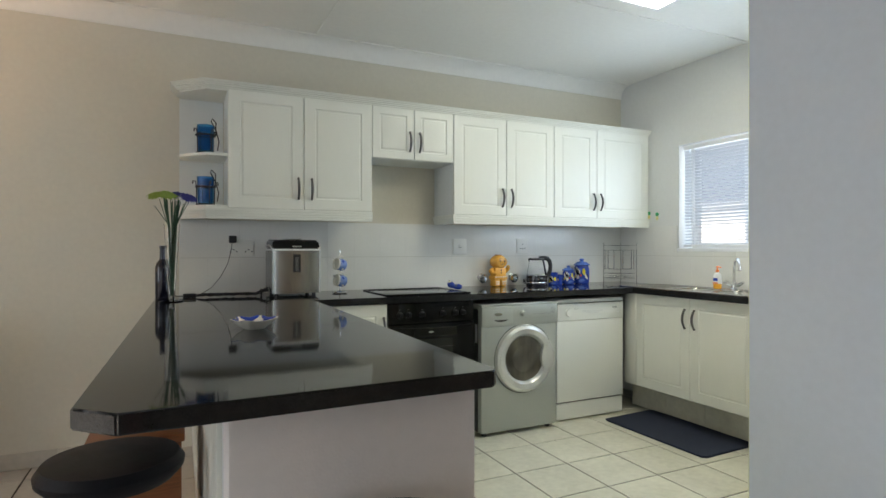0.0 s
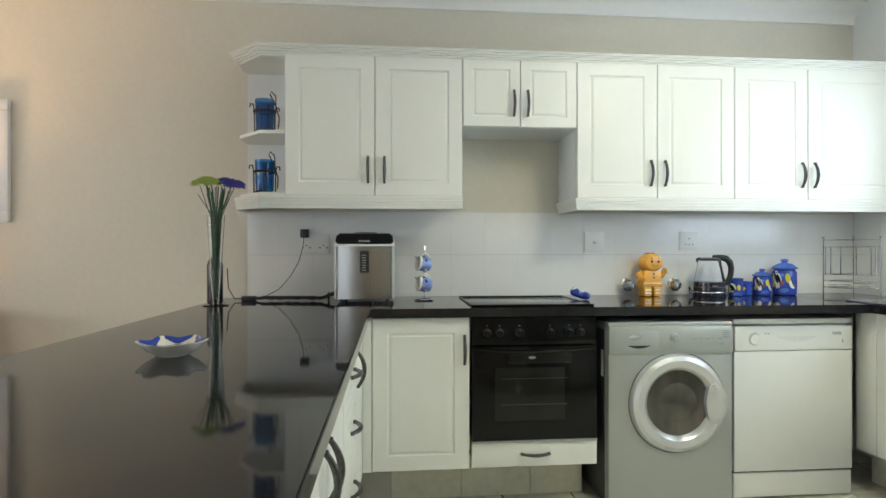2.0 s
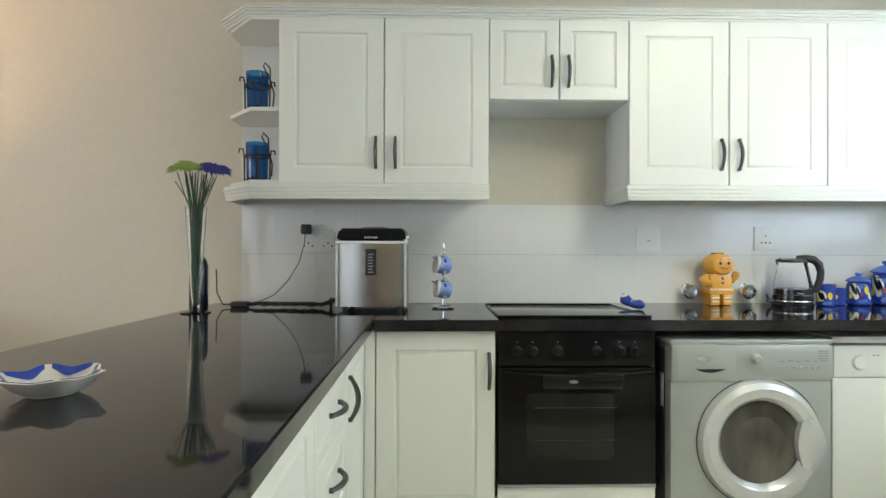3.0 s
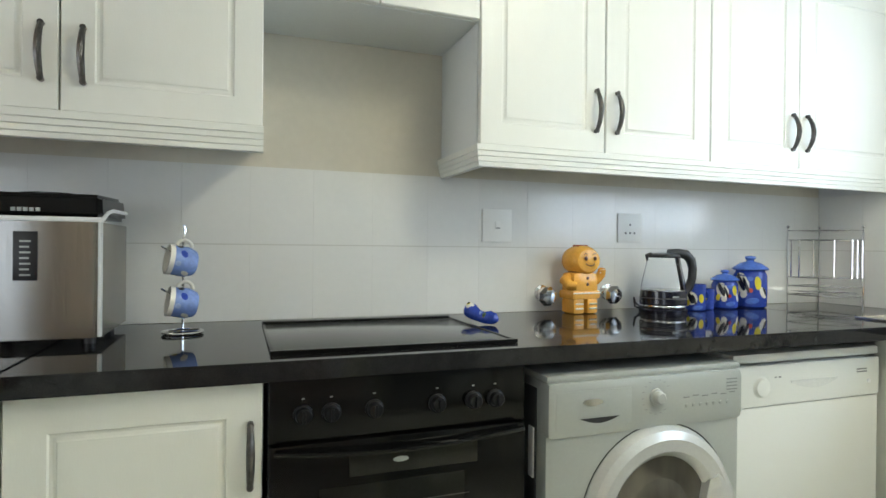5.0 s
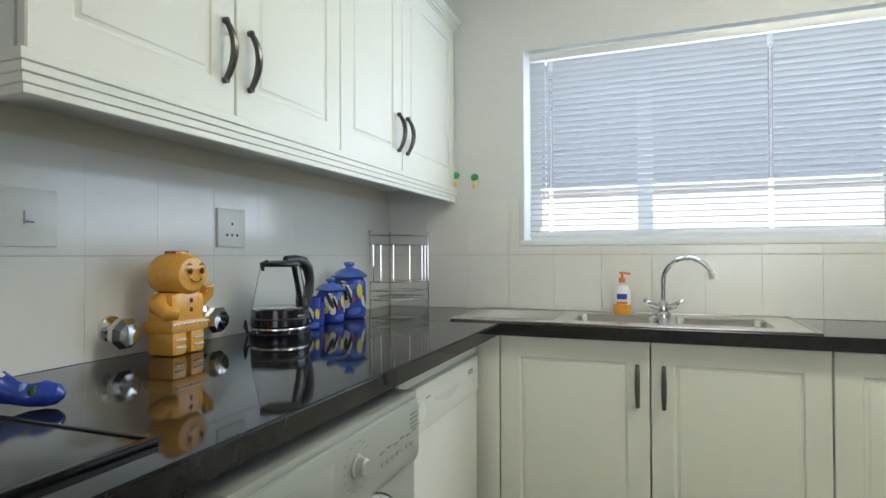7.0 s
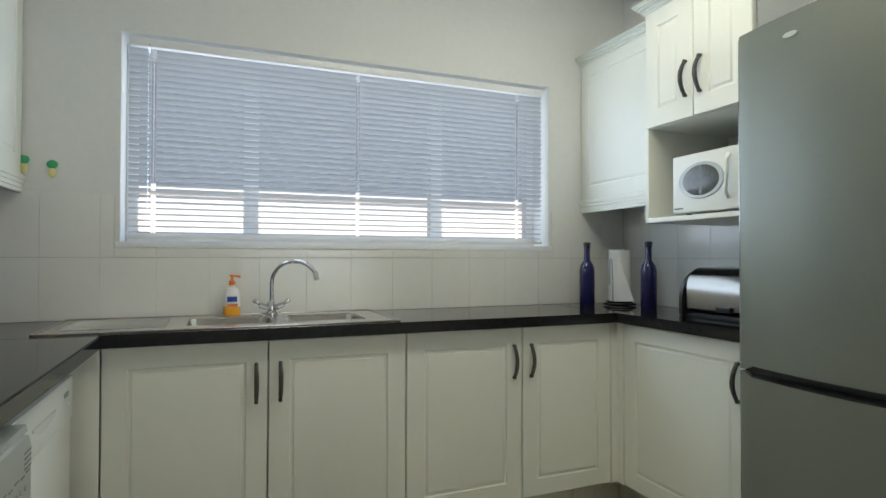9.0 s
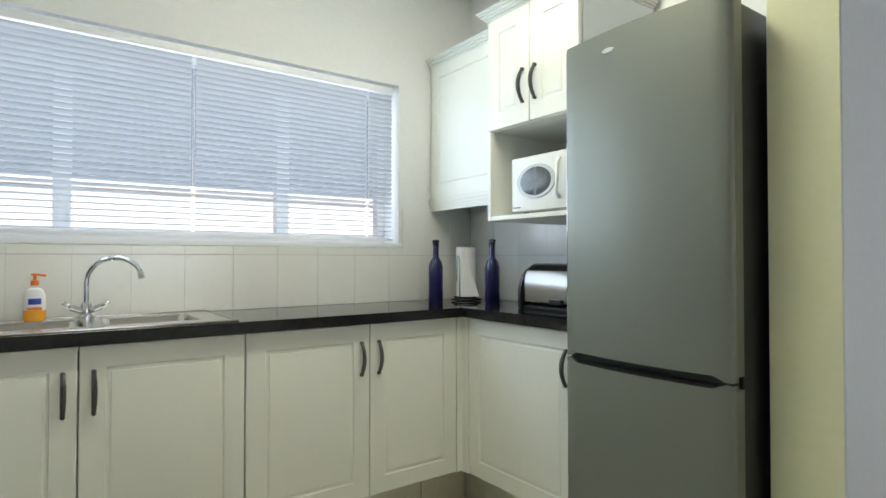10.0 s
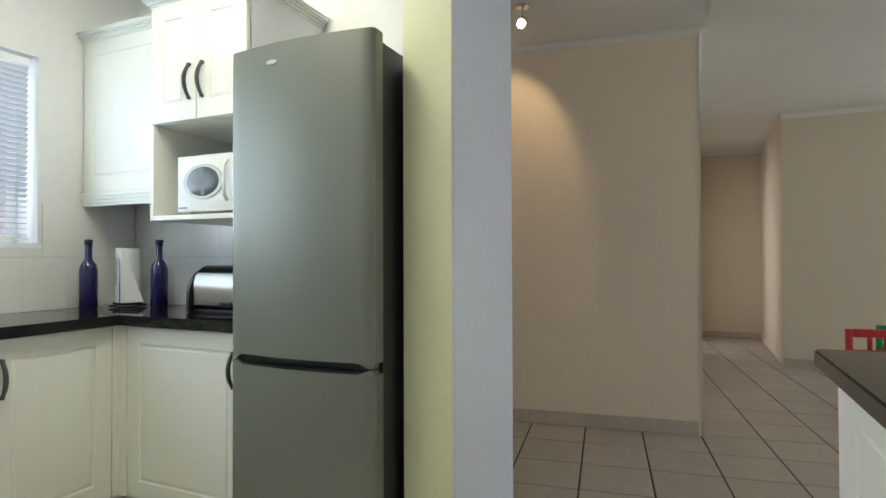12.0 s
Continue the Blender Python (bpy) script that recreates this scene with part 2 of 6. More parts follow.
def lathe(bm, profile, seg=28, center=(0, 0, 0), squash=(1, 1), wave=None):
    """Turns (radius, height) pairs round the z axis."""
    rings = []
    for r, z in profile:
        ring = []
        for k in range(seg):
            a = 2 * math.pi * k / seg
            w = 1 + (wave(a, z) if wave else 0)
            ring.append(bm.verts.new((center[0] + r * w * math.cos(a) * squash[0], center[1] + r * w * math.sin(a) * squash[1], center[2] + z)))
        rings.append(ring)
    for a, b in zip(rings, rings[1:]):
        for k in range(seg):
            bm.faces.new((a[k], a[(k + 1) % seg], b[(k + 1) % seg], b[k]))
    bm.faces.new(rings[0][::-1])
    bm.faces.new(rings[-1])
    return bm


def ball(bm, center, radii, seg=16):
    m = Matrix.Translation(center) @ Matrix.Diagonal((*radii, 1))
    bmesh.ops.create_uvsphere(bm, u_segments=seg, v_segments=max(6, seg // 2), radius=1, matrix=m)
    return bm


def arc(center, r, a0, a1, n, plane="xz"):
    out = []
    for i in range(n + 1):
        a = radians(a0 + (a1 - a0) * i / n)
        u, v = r * math.cos(a), r * math.sin(a)
        c = center
        out.append({"xz": (c[0] + u, c[1], c[2] + v), "xy": (c[0] + u, c[1] + v, c[2]), "yz": (c[0], c[1] + u, c[2] + v)}[plane])
    return out


def reach(profile, z):
    """The radius of a turned profile at the height z."""
    for (r0, z0), (r1, z1) in zip(profile, profile[1:]):
        if z0 <= z <= z1:
            return r0 + (r1 - r0) * (z - z0) / max(1e-6, z1 - z0)
    return profile[-1][0]


def painted(bm, profile, angle, z, half_turn, half_height, lean=0.0, lift=0.0006):
    """An oval patch of paint on a turned pot. Angles in degrees; lean tips the oval."""
    rings = []
    ca, sa = math.cos(radians(lean)), math.sin(radians(lean))
    size = reach(profile, z)
    for f in (1.0, 0.66, 0.33):
        ring = []
        for k in range(16):
            t = 2 * math.pi * k / 16
            px, pz = f * radians(half_turn) * size * math.cos(t), f * half_height * math.sin(t)
            qx, qz = px * ca - pz * sa, px * sa + pz * ca
            a, h = radians(angle) + qx / size, z + qz
            r = reach(profile, h) + lift
            ring.append(bm.verts.new((r * math.cos(a), r * math.sin(a), h)))
        rings.append(ring)
    for p, q in zip(rings, rings[1:]):
        for k in range(16):
            bm.faces.new((p[k], p[(k + 1) % 16], q[(k + 1) % 16], q[k]))
    bm.faces.new(rings[-1])
    return bm


def finish(name, bm, material, smooth=True):
    bmesh.ops.recalc_face_normals(bm, faces=bm.faces)
    me = bpy.data.meshes.new(name)
    bm.to_mesh(me)
    bm.free()
    me.materials.append(material)
    if smooth:
        me.polygons.foreach_set("use_smooth", [True] * len(me.polygons))
        me.set_sharp_from_angle(angle=radians(35))
    return me


def part(name, bm, material, parent, label="", m=None):
    ob = new(name, finish(name, bm, material))
    ob.parent = parent
    if m is not None:
        ob.matrix_basis = m
    return tagged(ob, label)


def thing(name, m, label, category, group=""):
    ob = new(name)
    ob.empty_display_size = 0.05
    ob.matrix_basis = m
    return tagged(ob, label, category, group)


def solid(name, bm, material, label, category, m=None, kind="", group=""):
    ob = new(name, finish(name, bm, material))
    if m is not None:
        ob.matrix_basis = m
    return tagged(ob, label, category, group, kind)


def structure(name, bm, material):
    return tagged(new(name, finish(name, bm, material)), kind="structure")


# ---- plan: heights and walls ----
WX, BY, SY, CZ = 3.82, 3.93, 0.98, 2.6
TOP = 0.92
WIN_Y0, WIN_Y1, WIN_Z0, WIN_Z1 = 1.44, 3.302, 1.206, 1.997

# ---- large structure ----
structure("floor", boxes(((-4.8, -6.2, -0.12), (4.1, 4.2, -0.0035))), GROUT)
structure("ceiling", boxes(((-4.8, -6.2, CZ), (4.1, 4.2, CZ + 0.12)), ((1.15, 2.7, CZ - 0.006), (1.185, BY, CZ - 0.0001)), ((1.185, 2.715, CZ - 0.006), (WX, 2.75, CZ - 0.0001)),
                         ((1.15, -0.85, CZ - 0.006), (1.185, 2.7, CZ - 0.0001)), ((-4.8, -3.0, CZ - 0.006), (1.25, -2.965, CZ - 0.0001))), CEILING)
structure("wall_north", boxes(((-4.8, BY, -0.1), (4.1, BY + 0.2, CZ))), WALL)
structure("wall_east", boxes(((WX, SY - 0.6, -0.1), (WX + 0.22, BY, WIN_Z0)), ((WX, SY - 0.6, WIN_Z1), (WX + 0.22, BY, CZ)),
                           ((WX, SY - 0.6, WIN_Z0), (WX + 0.22, WIN_Y0, WIN_Z1)), ((WX, WIN_Y1, WIN_Z0), (WX + 0.22, BY, WIN_Z1))), WALL_LIGHT)
structure("wall_south", boxes(((2.119, 0.748, -0.1), (WX, SY, CZ))), WALL_LIGHT)
structure("wall_stub", boxes(((1.944, 0.745, -0.1), (2.118, 1.347, CZ)), bevel=0.006), STUB_DAYLIT)
# Thin sheet over the stub end, holding the yellow light tint.
structure("wall_stub_end", boxes(((1.948, 1.3475, 0.0), (2.114, 1.3495, CZ - 0.0005))), STUB_PANEL_LIT)
# The opening near the far end is invented to hold the passage fill.
structure("wall_hall", boxes(((1.245, -4.4, -0.1), (1.4, -1.2, CZ)), ((1.245, -6.0, -0.1), (1.4, -5.3, CZ)), ((1.245, -5.3, 2.05), (1.4, -4.4, CZ))), WALL_LIT_WARM)
HALL_TURN = 8.0
HALL_C, HALL_S = math.cos(radians(HALL_TURN)), math.sin(radians(HALL_TURN))
HALL_Y = -1.03
HALL_END = HALL_Y + (4.1 - 1.245) * math.tan(radians(HALL_TURN))
structure("wall_hall_front", prism(bmesh.new(), [(1.245, -1.199), (4.1, -1.199), (4.1, HALL_END), (1.245, HALL_Y)], -0.1, CZ), WALL_LIT_WARM)
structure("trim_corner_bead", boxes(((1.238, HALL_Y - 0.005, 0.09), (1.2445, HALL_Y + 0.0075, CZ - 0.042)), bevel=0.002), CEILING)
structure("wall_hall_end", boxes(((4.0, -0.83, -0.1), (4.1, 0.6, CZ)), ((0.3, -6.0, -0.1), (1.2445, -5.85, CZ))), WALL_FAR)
living_wall = tagged(new("wall_living"), kind="structure")
for lo, hi in (((-4.8, -3.95, -0.1), (-4.05, -3.8, CZ)), ((-1.35, -3.95, -0.1), (0.45, -3.8, CZ)), ((-4.05, -3.95, 2.25), (-1.35, -3.8, CZ)), ((-4.05, -3.95, -0.1), (-1.35, -3.8, 0.1)), ((0.3, -5.85, -0.1), (0.45, -3.95, CZ))):
    part("wall_piece", boxes((lo, hi)), WALL_FAR, living_wall)
# The gap in this unseen wall is made up for the west fill.
structure("wall_west", boxes(((-4.8, -3.8, -0.1), (-4.6, 0.2, CZ)), ((-4.8, 2.4, -0.1), (-4.6, BY, CZ)), ((-4.8, 0.2, 2.25), (-4.6, 2.4, CZ)), ((-4.8, 0.2, -0.1), (-4.6, 2.4, 0.4))), WALL)


def coving(name, path, inward, size=0.09):
    """A plaster cove along a straight run of wall at the ceiling."""
    (x0, y0), (x1, y1) = path
    nx, ny = inward
    bm = bmesh.new()
    prof = [(0, 0), (0, -size - 0.012), (0.008, -size - 0.012), (0.008, -size)]
    prof += [(0.008 + (size - 0.008) * (1 - math.cos(radians(a))), -size + (size - 0.008) * math.sin(radians(a))) for a in (0, 18, 36, 54, 72, 90)]
    prof += [(size + 0.012, -0.008), (size + 0.012, 0)]
    ends = [[bm.verts.new((x + nx * d, y + ny * d, CZ - 0.0005 + h)) for d, h in prof] for x, y in ((x0, y0), (x1, y1))]
    n = len(prof)
    for i in range(n):
        bm.faces.new((ends[0][i], ends[0][(i + 1) % n], ends[1][(i + 1) % n], ends[1][i]))
    bm.faces.new(ends[0]), bm.faces.new(ends[1][::-1])
    return structure(name, bm, CEILING)


coving("trim_cove_north", ((-4.6, BY), (WX, BY)), (0, -1))
coving("trim_cove_hall", ((1.245, HALL_Y), (3.995, HALL_Y + 2.75 * HALL_S / HALL_C)), (-HALL_S, HALL_C), 0.03)
# Added fill light that brightens the far passage; no window is known here.
area_lamp("passage_window_lamp", (1.39, -4.85, 1.1), (0, -4.85, 1.0), 0.8, 1.8, 2.5, (1.0, 0.95, 0.9))
coving("trim_cove_hall_side", ((1.245, -5.85), (1.245, HALL_Y)), (-1, 0), 0.03)
coving("trim_cove_living", ((-4.6, -3.8), (0.45, -3.8)), (0, 1), 0.04)
coving("trim_cove_far", ((0.45, -5.85), (1.245, -5.85)), (0, 1), 0.04)

# ---- window with its blind ----
window = tagged(new("window_1"), kind="structure")
FX = WX + 0.15
frame_items = [((FX, WIN_Y0, WIN_Z0), (FX + 0.05, WIN_Y0 + 0.04, WIN_Z1)), ((FX, WIN_Y1 - 0.04, WIN_Z0), (FX + 0.05, WIN_Y1, WIN_Z1)),
               ((FX, WIN_Y0 + 0.04, WIN_Z0), (FX + 0.05, WIN_Y1 - 0.04, WIN_Z0 + 0.04)), ((FX, WIN_Y0 + 0.04, WIN_Z1 - 0.04), (FX + 0.05, WIN_Y1 - 0.04, WIN_Z1))]
for y in (2.83, 1.98):
    frame_items.append(((FX, y - 0.03, WIN_Z0 + 0.04), (FX + 0.05, y + 0.03, WIN_Z1 - 0.04)))
part("window_frame", boxes(*frame_items, bevel=0.004), WHITE_GLOW, window)
for y0, y1 in ((WIN_Y0 + 0.04, 1.95), (2.01, 2.80), (2.86, WIN_Y1 - 0.04)):
    pane = part("pane", boxes(((FX + 0.022, y0, WIN_Z0 + 0.04), (FX + 0.026, y1, WIN_Z1 - 0.04))), PANE, window)
    pane.visible_shadow = False
part("window_sill", boxes(((WX - 0.006, WIN_Y0 - 0.015, WIN_Z0 - 0.022), (FX, WIN_Y1 + 0.015, WIN_Z0 + 0.0015)), bevel=0.004), WHITE_GLOW, window)

BX = WX + 0.035
blind = thing("venetian_blind", pose(BX, (WIN_Y0 + WIN_Y1) / 2, WIN_Z1 - 0.045), "white aluminium venetian blind, slats tilted nearly closed in the window", "blind")
half = (WIN_Y1 - WIN_Y0) / 2 - 0.022
part("headrail", boxes(((-0.014, -half, 0.005), (0.014, half, 0.036)), bevel=0.002), WHITE, blind)
part("bottom_rail", boxes(((-0.012, -half, -0.734), (0.012, half, -0.72)), bevel=0.002), WHITE, blind)
mid_y = (WIN_Y0 + WIN_Y1) / 2
cords = [1.60 - mid_y, 2.395 - mid_y, 3.195 - mid_y]
bm = bmesh.new()
edges = [-half] + [c + s for c in cords for s in (-0.0085, 0.0085)] + [half]
for y0, y1 in zip(edges[::2], edges[1::2]):
    rows = [[bm.verts.new((x, y, -0.0022 * (1 - (x / 0.0125) ** 2) * -1)) for x in (-0.0125, -0.006, 0, 0.006, 0.0125)] for y in (y0, y1)]
    for i in range(4):
        bm.faces.new((rows[0][i], rows[0][i + 1], rows[1][i + 1], rows[1][i]))
for y in cords:
    rows = [bm.verts.new(v) for v in ((-0.0125, y - 0.0085, 0.0), (-0.0105, y - 0.0085, 0.0008), (-0.0105, y + 0.0085, 0.0008), (-0.0125, y + 0.0085, 0.0))]
    bm.faces.new(rows)
slat_mesh = finish("slat", bm, SLAT)
for k in range(31):
    slat = new("slat", slat_mesh)
    slat.parent = blind
    slat.matrix_basis = pose(0, 0, -0.012 - k * 0.0232, 0, 43 - min(32, max(0, k - 21) * 7), 0)
for y in cords:
    for x in (-0.0135, 0.0135):
        part("cord", tube(bmesh.new(), [(x, y, 0.006), (x, y, -0.71)], 0.0007, 5), WHITE, blind)
part("tilt_wand", tube(bmesh.new(), [(-0.02, half - 0.07, 0.01), (-0.02, half - 0.07, -0.62)], 0.003, 8), CLEAR, blind)

# yard outside the window
structure("ground", boxes(((4.1, -60, -0.3), (120, 60, -0.15))), YARD)
solid("yard_wall", boxes(((8.2, -14, -0.15), (8.4, 16, 1.86)), ((8.16, -14, 1.86), (8.44, 16, 1.94)), bevel=0.01), YARD_WALL, "whitewashed boundary wall standing across the paved yard", "wall")
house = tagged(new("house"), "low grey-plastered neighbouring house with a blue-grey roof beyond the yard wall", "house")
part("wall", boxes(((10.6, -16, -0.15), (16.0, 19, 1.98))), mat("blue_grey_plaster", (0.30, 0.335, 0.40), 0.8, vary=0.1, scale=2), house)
bm = bmesh.new()
ends = [[bm.verts.new((x, y, z)) for x, z in ((10.1, 1.86), (13.4, 5.4), (16.5, 1.86), (16.5, 1.98), (13.4, 5.55), (10.1, 1.98))] for y in (-16.3, 19.3)]
for k in range(6):
    bm.faces.new((ends[0][k], ends[0][(k + 1) % 6], ends[1][(k + 1) % 6], ends[1][k]))
bm.faces.new(ends[0]), bm.faces.new(ends[1][::-1])
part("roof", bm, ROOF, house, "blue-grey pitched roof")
# ceiling light panel and hall spot
panel = thing("ceiling_light", pose(2.67, 1.965, CZ), "white recessed-look fluorescent ceiling panel with diffuser, switched on", "ceiling light")
part("frame", boxes(((-0.16, -0.6, -0.03), (-0.145, 0.6, 0)), ((0.145, -0.6, -0.03), (0.16, 0.6, 0)), ((-0.145, -0.6, -0.03), (0.145, -0.585, 0)), ((-0.145, 0.585, -0.03), (0.145, 0.6, 0))), WHITE, panel)
part("diffuser", boxes(((-0.145, -0.585, -0.025), (0.145, 0.585, -0.004))), PANEL_GLOW, panel)

SPOT = (2.176, -0.243)
spot = thing("ceiling_spotlight", pose(SPOT[0], SPOT[1], CZ), "small chrome ceiling spotlight switched on by the hall wall", "spotlight")
part("base", lathe(bmesh.new(), [(0.04, 0), (0.04, -0.012), (0.02, -0.018)][::-1]), CHROME, spot)
part("stem", tube(bmesh.new(), [(0, 0, -0.015), (0, 0, -0.07)], 0.006), CHROME, spot)
aim = look((0, 0, -0.09), (0.1, 0.5, -0.60))
part("shade", lathe(bmesh.new(), [(0.012, 0.04), (0.02, 0.03), (0.028, 0.0), (0.031, -0.03), (0.029, -0.03), (0.026, 0.0), (0.015, 0.026)]), CHROME, spot, m=aim)
part("bulb", lathe(bmesh.new(), [(0.008, 0.01), (0.024, -0.022), (0.018, -0.028), (0.004, -0.03)]), SPOT_GLOW, spot, m=aim)
d = bpy.data.lights.new("hall_spot_lamp", "SPOT")
d.energy, d.color, d.spot_size, d.spot_blend, d.shadow_soft_size = 8.5, (1.0, 0.70, 0.38), radians(98), 0.4, 0.03
lamp = new("hall_spot_lamp", d)
lamp.matrix_world = look((SPOT[0] + 0.004, SPOT[1] - 0.05, CZ - 0.14), (2.72, -0.86, 1.72))


# ---- kitchen cabinets ----
def panel_door(w, h, inset=0.066):
    """A foil-wrapped door with a routed field, its foot at z 0, its face towards -y."""
    bm = bmesh.new()
    rings = []
    for d, y in ((0, 0.018), (0, 0.003), (0.0025, 0.0), (inset, 0.0), (inset + 0.003, 0.0042), (inset + 0.008, 0.0058), (inset + 0.013, 0.0042), (inset + 0.016, 0.0008), (inset + 0.022, 0.0)):
        rings.append([bm.verts.new(p) for p in ((d, y, d), (w - d, y, d), (w - d, y, h - d), (d, y, h - d))])
    for a, b in zip(rings, rings[1:]):
        for k in range(4):
            bm.faces.new((a[k], a[(k + 1) % 4], b[(k + 1) % 4], b[k]))
    bm.faces.new(rings[-1]), bm.faces.new(rings[0][::-1])
    return bm


def bow_handle(parent, x, z, upright=True, length=0.122):
    bm = bmesh.new()
    n = 10
    pts = []
    for i in range(n + 1):
        t = i / n * 2 - 1
        along, out = t * length / 2, -0.006 - 0.022 * (1 - t * t)
        pts.append((x, out, z + along) if upright else (x + along, out, z))
    tube(bm, pts, [0.0058 + 0.0022 * (1 - (2 * i / n - 1) ** 2) for i in range(n + 1)], 8, flat=1.0)
    for s in (-1, 1):
        a = s * length / 2
        p = (x, z + a) if upright else (x + a, z)
        tube(bm, [(p[0], 0.0, p[1]), (p[0], -0.011, p[1])], 0.0068, 8)
    return part("handle", bm, GUNMETAL, parent, "dark pewter bow handle")


def cabinet(m, w, z0, h, depth, doors, label, name="base_cabinet", shelf=False):
    """Doors: (x, width, foot, height, handle x or None, handle z, upright) from the cabinet's left front corner."""
    cab = thing(name, m, label, "cabinet")
    t = 0.016
    for nm, lo, hi in (("side_panel", (0.001, 0.024, z0), (t, depth, z0 + h)), ("side_panel", (w - t, 0.024, z0), (w - 0.001, depth, z0 + h)), ("bottom_panel", (t, 0.02, z0), (w - t, depth, z0 + t)),
                       ("top_panel", (t, 0.02, z0 + h - t), (w - t, depth, z0 + h)), ("back_panel", (t, depth - t, z0 + t), (w - t, depth, z0 + h - t))):
        part(nm, boxes((lo, hi)), CARCASS, cab)
    for x, dw, f, dh, hx, hz, upright in doors:
        d = part("drawer_front" if dh < 0.27 and dw > 0.3 and not upright else "door", panel_door(dw - 0.004, dh - 0.003, (0.066 if dh > 0.4 else 0.05) if dh > 0.2 else 0.03), DOOR, cab, m=pose(x + 0.002, 0, f + 0.0015))
        if hx is not None:
            bow_handle(d, hx - x - 0.0015, hz - f - 0.0015, upright)
    return cab


DF, DH = 0.208, 0.67
base_y, sink_x, south_y, pen_x = 3.305, 3.366, 1.394, 0.985
cabinet(pose(1.025, base_y, 0), 0.43, DF, DH, 0.58, [(0, 0.43, DF, DH, 0.405, 0.735, True)], "cream-white base cabinet with routed door beside the black oven")
cabinet(pose(sink_x, 3.285, 0, 0, 0, -90), 0.955, DF, DH, 0.44, [(0, 0.478, DF, DH, 0.44, 0.74, True), (0.478, 0.477, DF, DH, 0.516, 0.74, True)], "cream-white double base cabinet under the steel sink")
cabinet(pose(sink_x, 2.33, 0, 0, 0, -90), 0.905, DF, DH, 0.44, [(0, 0.478, DF, DH, 0.44, 0.745, True), (0.478, 0.427, DF, DH, 0.516, 0.745, True)], "cream-white double base cabinet next to the sink unit")
cabinet(pose(3.325, south_y, 0, 0, 0, 180), 0.60, DF, DH, 0.40, [(0, 0.60, DF, DH, 0.553, 0.745, True)], "cream-white base cabinet standing beside the silver fridge")
part_filler = solid("corner_filler", boxes(((sink_x + 0.003, 3.287, DF), (sink_x + 0.021, 3.40, DF + DH)), bevel=0.001), DOOR, "cream-white filler strip between dishwasher and sink cabinet", "cabinet panel")
solid("corner_filler", prism(bmesh.new(), [(sink_x, 1.4245), (sink_x, 1.396), (3.3265, 1.396), (3.3265, south_y - 0.016), (3.385, south_y - 0.016), (3.385, 1.4245)], DF, DF + DH), DOOR, "cream-white filler post in the corner beside the sink cabinets", "cabinet panel")
cabinet(pose(pen_x, 2.89, 0, 0, 0, 90), 0.413, DF, DH, 0.50, [(0, 0.413, DF, DH, 0.04, 0.735, True)], "cream-white peninsula cabinet in the inner corner under granite")
cabinet(pose(pen_x, 2.45, 0, 0, 0, 90), 0.44, DF, DH, 0.50, [(0, 0.44, 0.70, 0.178, 0.235, 0.775, False), (0, 0.44, 0.455, 0.245, 0.235, 0.60, False), (0, 0.44, DF, 0.247, 0.235, 0.40, False)],
        "cream-white three-drawer unit in the peninsula", "drawer_unit")
cabinet(pose(pen_x, 1.47, 0, 0, 0, 90), 0.98, DF, DH, 0.50, [(0, 0.49, DF, DH, 0.452, 0.73, True), (0.49, 0.49, DF, DH, 0.528, 0.73, True)], "cream-white double cabinet at the open end of the peninsula")

upper_y, UZ, UH = 3.605, 1.437, 0.688
UD = BY - upper_y - 0.002
cabinet(pose(0.597, upper_y, 0), 0.863, UZ, UH, UD, [(0, 0.432, UZ, UH, 0.398, 1.565, True), (0.432, 0.431, UZ, UH, 0.478, 1.565, True)], "cream-white double wall cabinet above the ice maker", "wall_cabinet")
cabinet(pose(1.46, upper_y, 0), 0.58, 1.787, UZ + UH - 1.787, UD, [(0, 0.29, 1.787, UZ + UH - 1.787, 0.257, 1.905, True), (0.29, 0.29, 1.787, UZ + UH - 1.787, 0.327, 1.905, True)],
        "short cream-white wall cabinet above the hob", "wall_cabinet")
cabinet(pose(2.04, upper_y, 0), 0.835, UZ, UH, UD, [(0, 0.42, UZ, UH, 0.385, 1.565, True), (0.42, 0.415, UZ, UH, 0.46, 1.565, True)], "cream-white double wall cabinet bordering the cooking recess", "wall_cabinet")
cabinet(pose(2.875, upper_y, 0), 0.942, UZ, UH, UD, [(0, 0.405, UZ, UH, 0.37, 1.565, True), (0.405, 0.535, UZ, UH, 0.44, 1.565, True)], "cream-white double wall cabinet ending at the window wall", "wall_cabinet")
cabinet(pose(WX - 0.003, 1.25, 0, 0, 0, 180), 0.648, UZ, UH, 1.25 - SY - 0.002, [(0, 0.648, UZ, UH, None, 0, True)], "cream-white single wall cabinet in the corner by the window", "wall_cabinet")
mwc = cabinet(pose(3.166, 1.419, 0, 0, 0, 180), 0.476, 1.648, 0.455, 1.419 - SY - 0.002, [(0, 0.238, 1.648, 0.455, 0.205, 1.79, True), (0.238, 0.238, 1.648, 0.455, 0.27, 1.79, True)],
              "cream-white wall cabinet with an open niche holding the microwave", "microwave_cabinet")
part("niche", boxes(((0, 0, 1.284), (0.018, 0.437, 1.648)), ((0.458, 0, 1.284), (0.476, 0.437, 1.648)), ((0.018, 0, 1.284), (0.458, 0.437, 1.302)), ((0.018, 0.42, 1.302), (0.458, 0.437, 1.648)), bevel=0.0008), DOOR, mwc)


